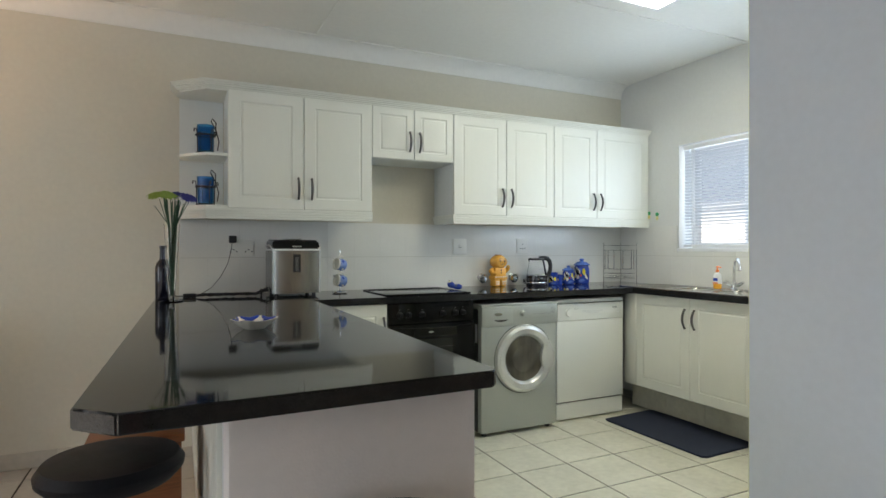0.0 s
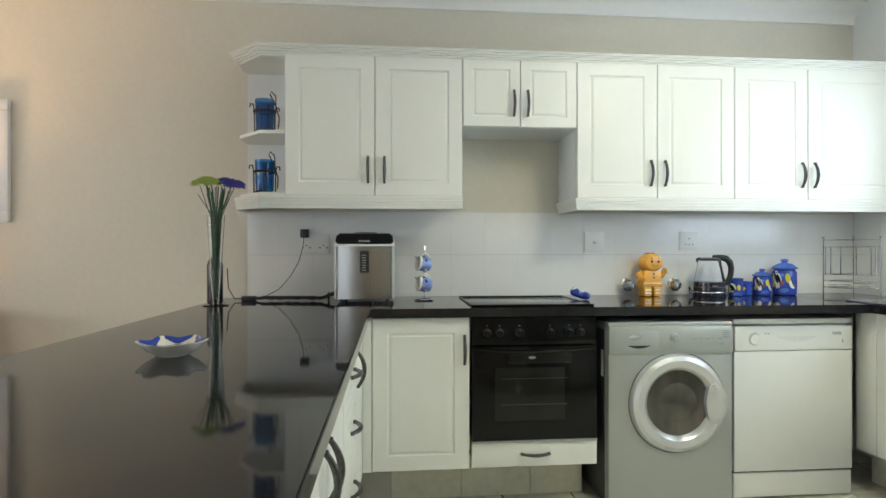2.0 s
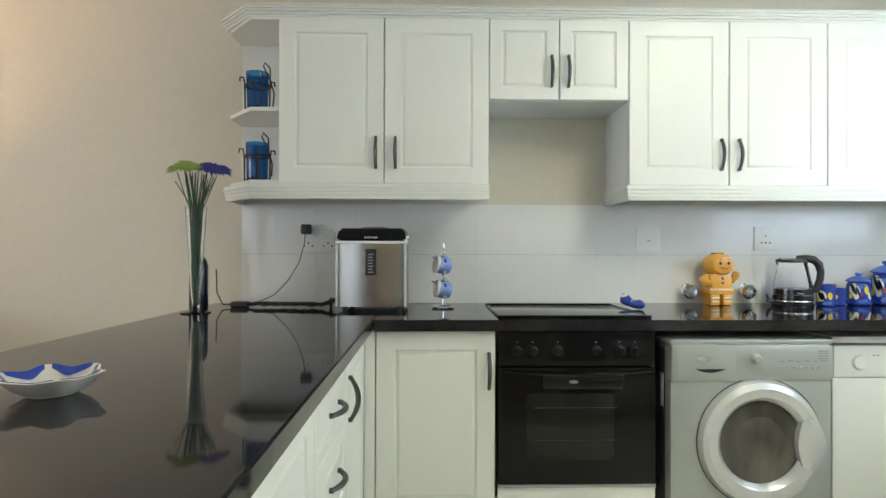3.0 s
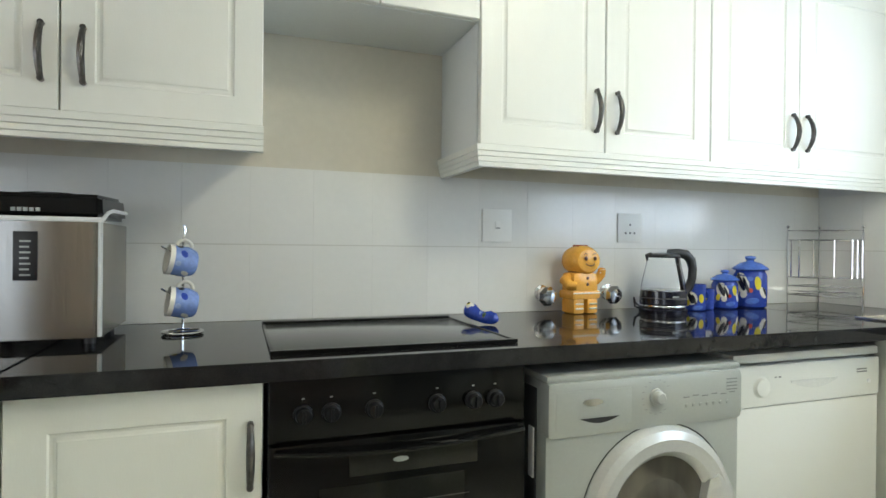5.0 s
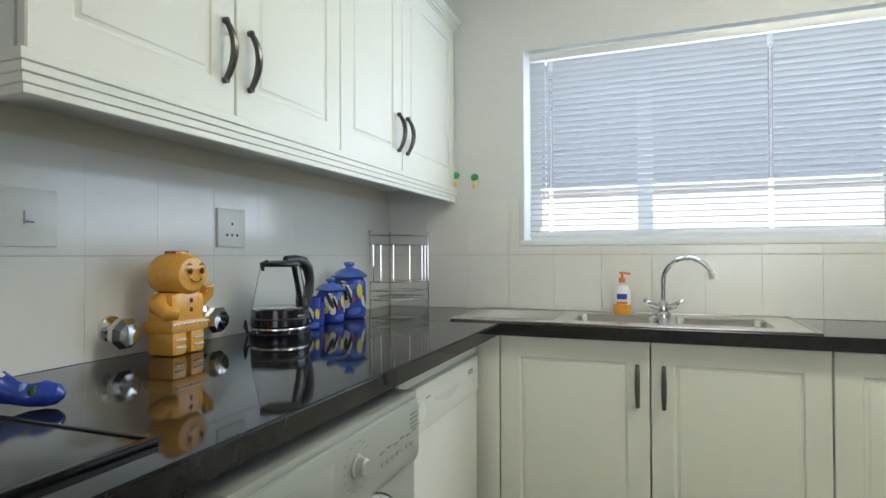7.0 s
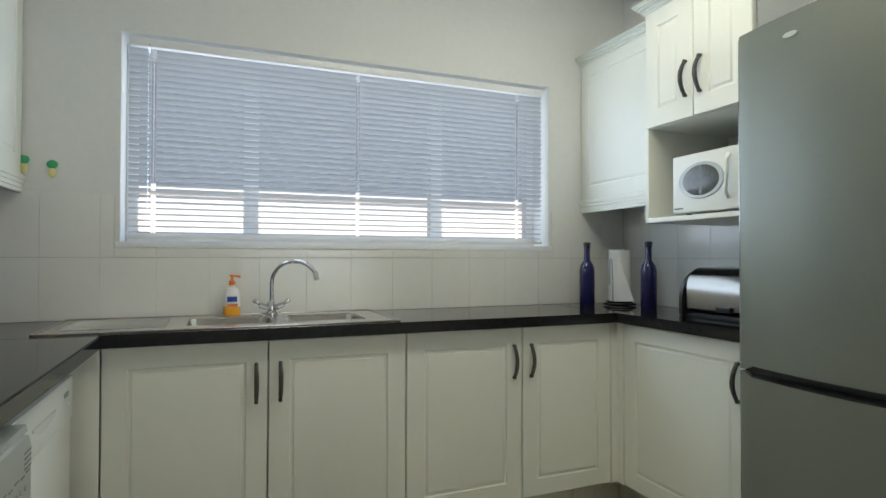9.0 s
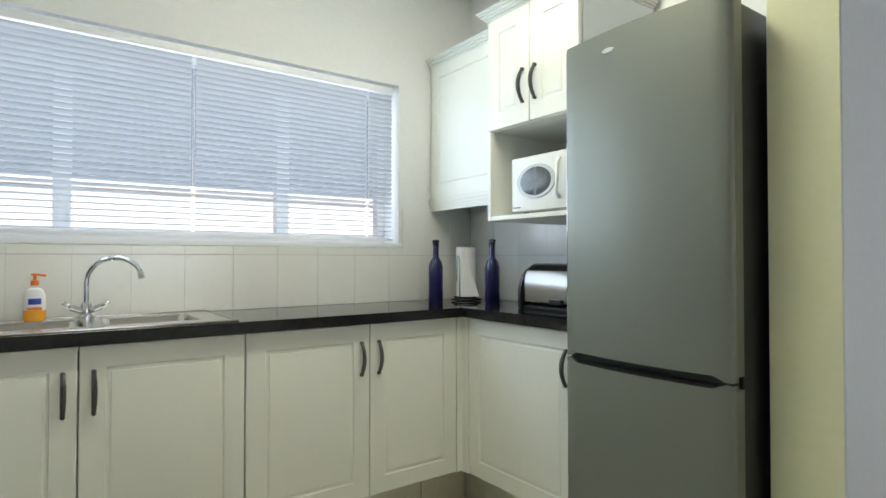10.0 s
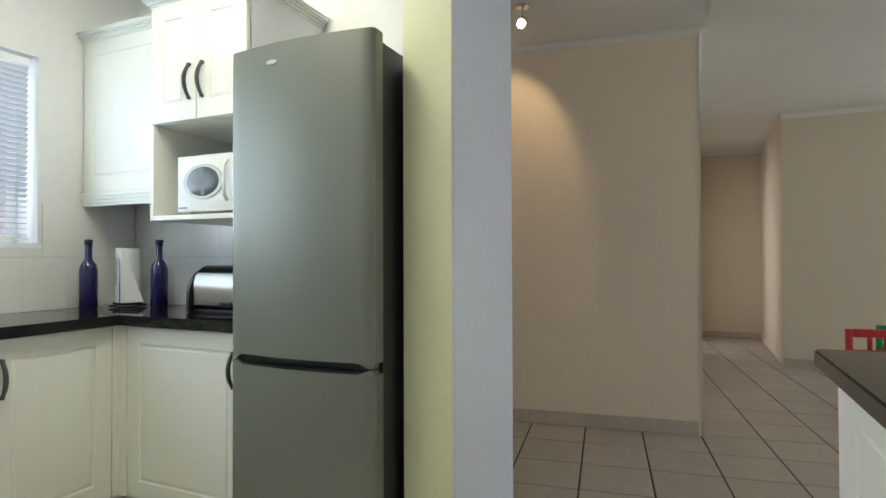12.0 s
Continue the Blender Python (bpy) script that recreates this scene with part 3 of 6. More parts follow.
def profile_strip(name, path, steps, label):
    """A stepped moulding along a path in plan; steps: (foot, top, how far out)."""
    pts = [Vector((x, y)) for x, y in path]
    n = len(pts)
    norms = []
    for i in range(n):
        ds = []
        if i:
            ds.append((pts[i] - pts[i - 1]).normalized())
        if i < n - 1:
            ds.append((pts[i + 1] - pts[i]).normalized())
        ns = [Vector((d.y, -d.x)) for d in ds]
        v = sum(ns, Vector((0, 0))).normalized()
        norms.append(v / max(0.3, v.dot(ns[0])))
    moulding = thing(name, pose(0, 0, 0), label, "moulding")
    for z0, z1, out in sorted(steps):
        bm = bmesh.new()
        prof = [(z0, -0.016), (z0, out - 0.0015), (z0 + 0.0015, out), (z1 - 0.0015, out), (z1, out - 0.0015), (z1, -0.016)]
        rings = [[bm.verts.new((p.x + v.x * o, p.y + v.y * o, z)) for z, o in prof] for p, v in zip(pts, norms)]
        for p, q in zip(rings, rings[1:]):
            for k in range(6):
                bm.faces.new((p[k], p[(k + 1) % 6], q[(k + 1) % 6], q[k]))
        bm.faces.new(rings[0]), bm.faces.new(rings[-1][::-1])
        part("strip", bm, DOOR, moulding)
    return moulding


ZT = UZ + UH
CORNICE = [(ZT - 0.006, ZT + 0.003, 0.004), (ZT + 0.003, ZT + 0.012, 0.013), (ZT + 0.012, ZT + 0.021, 0.022), (ZT + 0.021, ZT + 0.030, 0.030), (ZT + 0.030, ZT + 0.035, 0.036)]
RAIL = [(UZ - 0.018, UZ, 0.012), (UZ - 0.033, UZ - 0.018, 0.009), (UZ - 0.048, UZ - 0.033, 0.006), (UZ - 0.062, UZ - 0.048, 0.003)]
END = [(0.336, BY - 0.002), (0.336, 3.755), (0.482, upper_y)]
profile_strip("cornice", END + [(WX - 0.004, upper_y)], CORNICE, "cream-white stepped cornice along the wall cabinet tops")
profile_strip("light_rail", END + [(1.46, upper_y)], RAIL, "cream-white stepped light rail under the wall cabinets")
profile_strip("light_rail", [(2.04, BY - 0.002), (2.04, upper_y), (WX - 0.004, upper_y)], RAIL, "cream-white stepped light rail under the long cabinet row")
profile_strip("light_rail", [(WX - 0.004, 1.25), (3.168, 1.25)], RAIL, "cream-white light rail under the corner cabinet")
profile_strip("cornice", [(WX - 0.004, 1.25), (3.19, 1.25)], CORNICE, "cream-white cornice on the corner cabinet")
ZM = 2.103
profile_strip("cornice", [(3.166, SY + 0.002), (3.166, 1.419), (2.69, 1.419), (2.69, SY + 0.002)], [(a - ZT + ZM, b - ZT + ZM, o) for a, b, o in CORNICE], "cream-white cornice on the microwave cabinet")

shelf_unit = thing("end_shelf_unit", pose(0, 0, 0), "white open corner shelf unit ending the wall cabinets", "shelf")
outline = [(0.347, BY - 0.004), (0.347, 3.765), (0.482, upper_y + 0.004), (0.596, upper_y + 0.004), (0.596, BY - 0.004)]
for z0, z1, nm in ((UZ, UZ + 0.016, "bottom"), (1.735, 1.751, "shelf"), (ZT - 0.016, ZT - 0.001, "top")):
    part(nm, prism(bmesh.new(), outline, z0, z1), DOOR, shelf_unit)
part("back_panel", boxes(((0.347, BY - 0.014, UZ + 0.016), (0.594, BY - 0.004, ZT - 0.016))), CARCASS, shelf_unit)

# ---- granite worktops ----
worktop = thing("worktop", pose(0, 0, 0), "polished black granite worktop running round the kitchen and peninsula", "worktop")
T0 = TOP - 0.04


def slab(name, outline, parent):
    bm = prism(bmesh.new(), outline, T0, TOP)
    bmesh.ops.bevel(bm, geom=[e for e in bm.edges], offset=0.004, segments=2, affect="EDGES")
    return part(name, bm, GRANITE, parent)


slab("peninsula_slab", [(0.243, 1.28), (1.003, 1.302), (1.0195, 1.318), (1.0195, BY - 0.002), (0.225, BY - 0.002), (0.166, 1.352)], worktop)
slab("hob_slab", [(1.0205, 3.277), (3.3365, 3.277), (3.3365, BY - 0.002), (1.0205, BY - 0.002)], worktop)
HX0, HX1, HY0, HY1 = 3.44, 3.725, 2.43, 3.08
bm = boxes(((3.3375, 1.4205, T0), (HX0, BY - 0.002, TOP)), ((HX1, 1.4205, T0), (WX - 0.002, BY - 0.002, TOP)), ((HX0, 1.4205, T0), (HX1, HY0, TOP)), ((HX0, HY1, T0), (HX1, BY - 0.002, TOP)))
part("sink_slab", bm, GRANITE, worktop)
slab("corner_slab", [(2.70, SY + 0.002), (WX - 0.002, SY + 0.002), (WX - 0.002, 1.4195), (2.70, 1.4195)], worktop)

pen = tagged(new("wall_peninsula"), kind="structure")
part("end_wall", boxes(((0.427, 1.345, 0), (0.979, 1.468, T0 - 0.001)), bevel=0.012), PEN_PAINT, pen)
part("side_wall", boxes(((0.427, 1.468, 0), (0.483, BY, T0 - 0.001))), WALL_LIGHT, pen)
bm = bmesh.new()
y = 1.5
while y < 3.85:
    box(bm, (0.415, y, 0.09), (0.428, y + 0.085, T0 - 0.004), 0.003)
    y += 0.1
part("boarding", bm, DOOR, pen)
solid("corner_filler", boxes(((0.9865, base_y + 0.001, DF), (1.0235, base_y + 0.018, DF + DH))), DOOR, "cream-white filler strip in the peninsula corner", "cabinet panel")
structure("plinth", boxes(((1.0, 3.51, 0), (2.03, 3.56, 0.2)), ((3.54, 1.2, 0), (3.59, 3.50, 0.2)), ((2.71, 1.2, 0), (3.54, 1.24, 0.2)), ((0.80, 1.47, 0), (0.84, 3.51, 0.2)), ((0.84, 3.51, 0), (1.0, 3.56, 0.2))), PALE_GROUT)

# ---- oven, hob, laundry machines ----
oven = thing("oven", pose(1.462, 3.30, 0), "black built-in electric oven with glass door below the hob", "oven")
OW = 0.566
part("body", boxes(((0.004, 0.03, 0.33), (OW - 0.004, 0.55, T0 - 0.002))), BLACK, oven)
part("control_panel", boxes(((0, 0.0, 0.752), (OW, 0.03, T0 - 0.004)), bevel=0.004), BLACK, oven)
for i, x in enumerate((0.068, 0.124, 0.213, 0.352, 0.437, 0.49)):
    k = part("knob", lathe(bmesh.new(), [(0.02, 0), (0.02, 0.006), (0.0165, 0.008), (0.015, 0.02), (0.013, 0.022)]), KNOB_BLACK, oven, m=pose(x, 0, 0.807, 90, 0, 0))
    part("grip", boxes(((-0.003, -0.012, 0.021), (0.003, 0.012, 0.027)), bevel=0.001), KNOB_BLACK, k)
    part("marking", boxes(((-0.003, 0.030, 0.0), (0.003, 0.033, 0.0006))), PRINT, k)
door_o = part("door", boxes(((0, -0.006, 0.332), (OW, 0.028, 0.748)), bevel=0.005), BLACK, oven, "black glass oven door")
part("window", boxes(((0.10, -0.008, 0.42), (OW - 0.15, -0.0055, 0.655)), bevel=0.001), DARK_GLASS, door_o)
part("badge_field", boxes(((0.16, -0.0085, 0.672), (OW - 0.12, -0.0055, 0.72)), bevel=0.001), DARK_GLASS, door_o)
part("badge", lathe(bmesh.new(), [(0.017, 0), (0.015, 0.0015)], 20, squash=(1, 0.35)), SILVER, door_o, m=pose(0.270, -0.0085, 0.698, 90, 0, 0))
for z in (0.49, 0.605):
    part("rack_line", boxes(((0.13, -0.0088, z), (OW - 0.14, -0.0081, z + 0.0018))), GUNMETAL, door_o)
part("door_handle", tube(bmesh.new(), [(0.012 + (OW - 0.024) * i / 12, -0.02 - 0.012 * math.sin(math.pi * i / 12), 0.738 - 0.012 * math.sin(math.pi * i / 12)) for i in range(13)], 0.006, 8), BLACK, door_o)
part("trim", boxes(((0, -0.008, 0.322), (OW, 0.02, 0.331)), bevel=0.001), SILVER, oven)
dr = part("drawer_front", panel_door(OW, 0.105, 0.2), DOOR, oven, "cream-white drawer front", m=pose(0, 0, 0.215))
dr.data = finish("drawer_front", boxes(((0, 0, 0), (OW, 0.018, 0.104)), bevel=0.0025), DOOR)
bow_handle(dr, 0.285, 0.055, False)

hob = thing("hob", pose(1.468, 3.345, TOP), "black ceramic glass hob with raised dark frame set in granite", "hob")
part("glass", boxes(((0.006, 0.006, 0.0005), (0.559, 0.474, 0.005)), bevel=0.001), HOB_GLASS, hob)
part("frame", boxes(((0, 0, 0.0005), (0.565, 0.012, 0.009)), ((0, 0.468, 0.0005), (0.565, 0.48, 0.009)), ((0, 0.012, 0.0005), (0.008, 0.468, 0.007)), ((0.557, 0.012, 0.0005), (0.565, 0.468, 0.007)), bevel=0.0015), BLACK, hob)

wm = thing("washing_machine", pose(2.072, 3.275, 0), "silver front-loading washing machine with round porthole under granite", "washing machine")
W = 0.592
part("body", boxes(((0, 0.006, 0.02), (W, 0.56, 0.838)), bevel=0.028), SILVER, wm)
# Thin dark sheets put the gap's shade on the silver sides.
for x0, x1 in ((-0.0035, 0.0), (W, W + 0.0035)):
    part("side_panel", boxes(((x0, 0.045, 0.03), (x1, 0.55, 0.815)), bevel=0.001), SIDE_SHADE, wm, "thin dark sheet standing in for shade on the machine's side")
part("control_fascia", boxes(((0.001, -0.0035, 0.700), (W - 0.001, 0.06, 0.836)), bevel=0.022), SILVER, wm, "silver control fascia")
part("worktop_lid", boxes(((0.003, 0.006, 0.832), (W - 0.003, 0.56, 0.85)), bevel=0.008), SILVER, wm)
part("detergent_drawer", boxes(((0.022, -0.0043, 0.724), (0.232, 0.0, 0.812)), bevel=0.0006), SILVER, wm)
# Grip slit as a flat black crescent, dark like the shade inside it.
part("drawer_grip", prism(bmesh.new(), [(0.085 + 0.01 * i, 0.747 - 0.013 * math.sin(math.pi * i / 11)) for i in range(12)], 0, 0.001), BLACK_PLASTIC, wm, m=pose(0, -0.0056, 0, 90, 0, 0))
part("grip_recess", prism(bmesh.new(), [(0.080, 0.746), (0.10, 0.728), (0.14, 0.722), (0.18, 0.728), (0.20, 0.746)], 0, 0.0006), SILVER, wm, m=pose(0, -0.0056, 0, 90, 0, 0))
part("badge", lathe(bmesh.new(), [(0.028, 0), (0.026, 0.002)], 20, squash=(1, 0.32)), CHROME, wm, m=pose(0.12, -0.0065, 0.785, 90, 0, 0))
kn = part("programme_knob", lathe(bmesh.new(), [(0.021, 0), (0.020, 0.004), (0.0165, 0.006), (0.015, 0.018), (0.012, 0.021)]), SILVER, wm, m=pose(0.305, -0.004, 0.782, 90, 0, 0))
for k in range(14):
    a = radians(35 + k * 21)
    part("dial_mark", boxes(((-0.003, -0.0006, 0.0), (0.003, 0.0006, 0.0007))), PRINT, kn, m=pose(0.042 * math.cos(a), 0.042 * math.sin(a), 0.0006))
for k in range(7):
    part("button", lathe(bmesh.new(), [(0.005, 0), (0.0045, 0.002)], 10), SILVER, wm, m=pose(0.40 + 0.022 * k, -0.0045, 0.752, 90, 0, 0))
for lo, hi in [((0.39 + 0.03 * k, -0.0051, 0.772 + 0.003 * (k % 2)), (0.408 + 0.03 * k, -0.0041, 0.775 + 0.003 * (k % 2))) for k in range(6)] + [((0.53, -0.0051, 0.782 + 0.009 * k), (0.565, -0.0041, 0.785 + 0.009 * k)) for k in range(4)]:
    part("printed_label", boxes((lo, hi)), PRINT, wm)
PX, PZ = 0.322, 0.486
port = part("porthole", lathe(bmesh.new(), [(0.222, 0.0), (0.222, 0.014), (0.214, 0.03), (0.195, 0.04), (0.165, 0.036), (0.15, 0.022), (0.147, 0.01), (0.147, 0.0)], 48), RING_SILVER, wm, "silver round porthole ring", m=pose(PX, 0.012, PZ, 90, 0, 0))
part("porthole_glass", lathe(bmesh.new(), [(0.147, 0.012), (0.13, 0.002), (0.09, 0.012), (0.04, 0.02), (0.002, 0.021)], 40), DRUM_GLASS, port)
part("seam_ring", tube(bmesh.new(), arc((0, 0, 0.003), 0.226, 0, 352, 48, "xy"), 0.0035, 6, closed=True), BLACK_PLASTIC, port)
bm = bmesh.new()
sec = []
for i in range(13):
    a = radians(-30 + 60 * i / 12)
    wide = 0.060 * math.sin(math.pi * (i + 0.7) / 13.4) ** 0.6
    rm = 0.178
    sec.append([bm.verts.new((r * math.cos(a), r * math.sin(a), z)) for r, z in ((rm - wide * 0.93, 0.012), (rm - wide * 0.93, 0.036), (rm, 0.046 + 0.002 * (i % 2)), (rm + wide * 0.75, 0.034), (rm + wide * 0.75, 0.01))])
for a, b in zip(sec, sec[1:]):
    for k in range(5):
        bm.faces.new((a[k], a[(k + 1) % 5], b[(k + 1) % 5], b[k]))
bm.faces.new(sec[0]), bm.faces.new(sec[-1][::-1])
part("door_handle", bm, RING_SILVER, port, "pale silver door pull")
part("side_hook", boxes(((-0.007, 0.05, 0.60), (-0.0035, 0.075, 0.72)), bevel=0.0015), WHITE, wm)
for x in (0.05, W - 0.05):
    for y in (0.06, 0.5):
        part("foot", lathe(bmesh.new(), [(0.018, 0), (0.018, 0.022)], 14), BLACK_PLASTIC, wm, m=pose(x, y, 0))

dw = thing("dishwasher", pose(2.703, 3.345, 0), "white freestanding dishwasher standing between washer and sink cabinet", "dishwasher")
W = 0.598
part("body", boxes(((0, 0.03, 0.03), (W, 0.54, 0.82)), bevel=0.004), APPLIANCE, dw)
part("top", boxes(((0, 0.0, 0.825), (W, 0.55, 0.851)), bevel=0.007), APPLIANCE, dw)
part("control_fascia", boxes(((0.003, -0.006, 0.70), (W - 0.003, 0.03, 0.819)), bevel=0.009), APPLIANCE, dw)
bm = bmesh.new()
box(bm, (0.003, 0.0, 0.135), (W - 0.003, 0.03, 0.6992), 0.003)
part("door", bm, APPLIANCE, dw)
# Black strip standing in for the shade between door and base panel.
part("shadow_gap", boxes(((0.006, 0.016, 0.126), (W - 0.006, 0.04, 0.135))), BLACK_PLASTIC, dw)
part("base_panel", boxes(((0.003, 0.006, 0.012), (W - 0.003, 0.04, 0.126)), bevel=0.005), APPLIANCE, dw)
n = 14
grip = [(0.215 + 0.19 * i / n, 0.762 - 0.020 * math.sin(math.pi * i / n)) for i in range(n + 1)]
bm = prism(bmesh.new(), [(x, z) for x, z in grip] + [(0.405, 0.768), (0.215, 0.768)], 0, 0.0015)
# Flat patch on the fascia; the recess's shade is in its darker colour.
part("handle_recess", bm, RECESS_SHADE, dw, m=pose(0, -0.0062, 0, 90, 0, 0))
part("dial", lathe(bmesh.new(), [(0.031, 0), (0.030, 0.0015), (0.0285, 0.0015), (0.027, 0.004), (0.025, 0.008), (0.020, 0.009)]), APPLIANCE, dw, m=pose(0.10, -0.006, 0.757, 90, 0, 0))
for lo, hi in (((0.15, -0.0072, 0.78), (0.158, -0.006, 0.784)), ((0.166, -0.0072, 0.78), (0.174, -0.006, 0.784)), ((0.49, -0.0072, 0.782), (0.535, -0.006, 0.786)), ((0.49, -0.0072, 0.774), (0.535, -0.006, 0.778))):
    part("printed_label", boxes((lo, hi)), PRINT, dw)
part("lamp_button", lathe(bmesh.new(), [(0.007, 0), (0.006, 0.003)], 12), WHITE, dw, m=pose(0.545, -0.006, 0.745, 90, 0, 0))

# ---- fridge ----
fridge = thing("fridge_freezer", pose(2.69, 1.49, 0, 0, 0, 180), "tall silver-grey fridge freezer standing beside the stub wall", "fridge")
W = 0.553


def bowed(w, z0, z1, y_back, bulge=0.022):
    out = [(0.0, y_back), (0.0, 0.012), (0.006, 0.004)]
    out += [(0.012 + (w - 0.024) * i / 14, -bulge * math.sin(math.pi * i / 14)) for i in range(15)]
    out += [(w - 0.006, 0.004), (w, 0.012), (w, y_back)]
    return prism(bmesh.new(), out, z0, z1)


part("body", boxes(((0.004, 0.055, 0.03), (W - 0.004, 0.50, 1.80)), bevel=0.004), BLACK_PLASTIC, fridge, "dark grey cabinet sides")
for z0, z1, nm in ((0.045, 0.795, "freezer_door"), (0.829, 1.826, "fridge_door")):
    part(nm, bowed(W, z0, z1, 0.052), FRIDGE, fridge)
part("grip_recess", boxes(((0.012, 0.016, 0.795), (W - 0.012, 0.05, 0.829))), BLACK_PLASTIC, fridge)
dip = lambda x: 0.003 - 0.0235 * math.sin(math.pi * (x - 0.004) / (W - 0.008))
for x0, x1, x2 in ((0.004, 0.022, 0.048), (W - 0.004, W - 0.024, W - 0.055)):
    for za, zb in ((0.7952, 0.8085), (0.8288, 0.8155)):
        bm = bmesh.new()
        shape = ((x0, za), (x0, zb), (x1, zb), (x2, za))
        front = [bm.verts.new((x, dip(x), z)) for x, z in shape]
        back = [bm.verts.new((x, 0.03, z)) for x, z in shape]
        bm.faces.new(front), bm.faces.new(back[::-1])
        for k in range(4):
            bm.faces.new((front[k], back[k], back[(k + 1) % 4], front[(k + 1) % 4]))
        part("grip_end", bm, FRIDGE, fridge)
bm = bmesh.new()
rows = [[bm.verts.new(p) for p in ((x, dip(x) + 0.002, 0.7952), (x, dip(x) + 0.020, 0.8065), (x, 0.03, 0.8065), (x, 0.03, 0.7952))] for x in [0.03 + (W - 0.06) * i / 16 for i in range(17)]]
for p, q in zip(rows, rows[1:]):
    for k in range(4):
        bm.faces.new((p[k], p[(k + 1) % 4], q[(k + 1) % 4], q[k]))
bm.faces.new(rows[0]), bm.faces.new(rows[-1][::-1])
part("grip_slope", bm, GUNMETAL, fridge, "dark sloping lip under the grip")
for z0, z1 in ((0.05, 0.79), (0.834, 1.82)):
    part("edge_trim", boxes(((-0.0025, 0.010, z0), (-0.0002, 0.028, z1)), bevel=0.0008), CHROME, fridge, "thin bright trim along the door edge")
part("badge", lathe(bmesh.new(), [(0.022, 0), (0.02, 0.002)], 20, squash=(1, 0.35)), PALE_SILVER, fridge, m=pose(0.19, -0.0215, 1.765, 90, 0, 0))
for x in (0.05, W - 0.05):
    part("foot", lathe(bmesh.new(), [(0.02, 0), (0.02, 0.045)], 14), BLACK_PLASTIC, fridge, m=pose(x, 0.1, 0))

# ---- sink ----
sink = thing("sink", pose(0, 0, 0), "satin stainless steel double-bowl sink with drainer set in granite", "sink")
ZS = TOP + 0.004


def bowl(bm, x0, x1, y0, y1, z, depth):
    rings = []
    for inset, h in ((0, 0), (0.004, -0.006), (0.01, -depth + 0.03), (0.03, -depth)):
        ring = []
        for cx, cy, a0 in ((x1, y1, 0), (x0, y1, 90), (x0, y0, 180), (x1, y0, 270)):
            r = 0.045
            ccx, ccy = cx - math.copysign(r, cx - (x0 + x1) / 2), cy - math.copysign(r, cy - (y0 + y1) / 2)
            for k in range(5):
                a = radians(a0 + k * 22.5)
                ring.append(bm.verts.new((ccx + (r - inset) * math.cos(a), ccy + (r - inset) * math.sin(a), z + h)))
        rings.append(ring)
    n = len(rings[0])
    for a, b in zip(rings, rings[1:]):
        for k in range(n):
            bm.faces.new((a[k], a[(k + 1) % n], b[(k + 1) % n], b[k]))
    bm.faces.new(rings[-1])
    return rings[0]


B1, B2 = (3.455, 3.715, 2.775, 3.065), (3.455, 3.715, 2.445, 2.735)
for x0, x1, y0, y1 in (B1, B2):
    bm = bmesh.new()
    bowl(bm, x0, x1, y0, y1, ZS, 0.15)
    b = part("bowl", bm, SINK_STEEL, sink)
    part("drain", lathe(bmesh.new(), [(0.035, 0), (0.033, 0.003), (0.02, 0.002), (0.002, 0.001)], 24), CHROME, b, m=pose((x0 + x1) / 2, (y0 + y1) / 2, ZS - 0.149))
part("deck", boxes(((3.372, 2.36, TOP), (3.462, 3.455, ZS)), ((3.708, 2.36, TOP), (3.795, 3.455, ZS)), ((3.462, 2.36, TOP), (3.708, 2.452, ZS)), ((3.462, 2.728, TOP), (3.708, 2.782, ZS)),
                   ((3.462, 3.058, TOP), (3.708, 3.455, ZS))), SINK_STEEL, sink)
part("rim", boxes(((3.366, 2.352, TOP), (3.374, 3.463, ZS + 0.003)), ((3.793, 2.352, TOP), (3.801, 3.463, ZS + 0.003)), ((3.374, 2.352, TOP), (3.793, 2.36, ZS + 0.003)), ((3.374, 3.455, TOP), (3.793, 3.463, ZS + 0.003)), bevel=0.0012), SINK_STEEL, sink)
for k in range(9):
    part("drainer_rib", tube(bmesh.new(), [(3.46 + 0.03 * k, 3.12, ZS), (3.46 + 0.03 * k, 3.41, ZS + 0.001)], 0.003, 6), SINK_STEEL, sink)

tap = thing("mixer_tap", pose(3.735, 2.765, ZS), "chrome two-handle mixer tap with a tall swan-neck spout", "tap")
part("base", lathe(bmesh.new(), [(0.026, 0), (0.026, 0.008), (0.018, 0.014), (0.018, 0.045), (0.014, 0.055)]), CHROME, tap)
neck = [(0, 0, 0.05), (0, 0, 0.11)] + [(-0.075 + 0.075 * math.cos(radians(a)), (-0.075 + 0.075 * math.cos(radians(a))) * 1.05, 0.125 + 0.085 * math.sin(radians(a))) for a in range(0, 151, 10)]
part("spout", tube(bmesh.new(), neck, 0.0085, 10), CHROME, tap)
e = neck[-1]
part("nozzle", tube(bmesh.new(), [e, (e[0] - 0.006, e[1] - 0.005, e[2] - 0.028)], 0.0115, 12), CHROME, tap)
for s in (-1, 1):
    h = part("tap_handle", tube(bmesh.new(), [(0, 0.014 * s, 0.028), (0, 0.045 * s, 0.04)], 0.011, 10), CHROME, tap)
    part("lever", boxes(((-0.009, -0.009, 0), (0.009, 0.009, 0.03)), ((-0.026, -0.005, 0.008), (0.026, 0.005, 0.022)), bevel=0.003), CHROME, h, m=pose(0, 0.045 * s, 0.04, -50 * s, 0, 0))

# ---- things on the worktop ----
def on_top(name, x, y, label, category, rz=0, z=TOP, group=""):
    return thing(name, pose(x, y, z, 0, 0, rz), label, category, group)


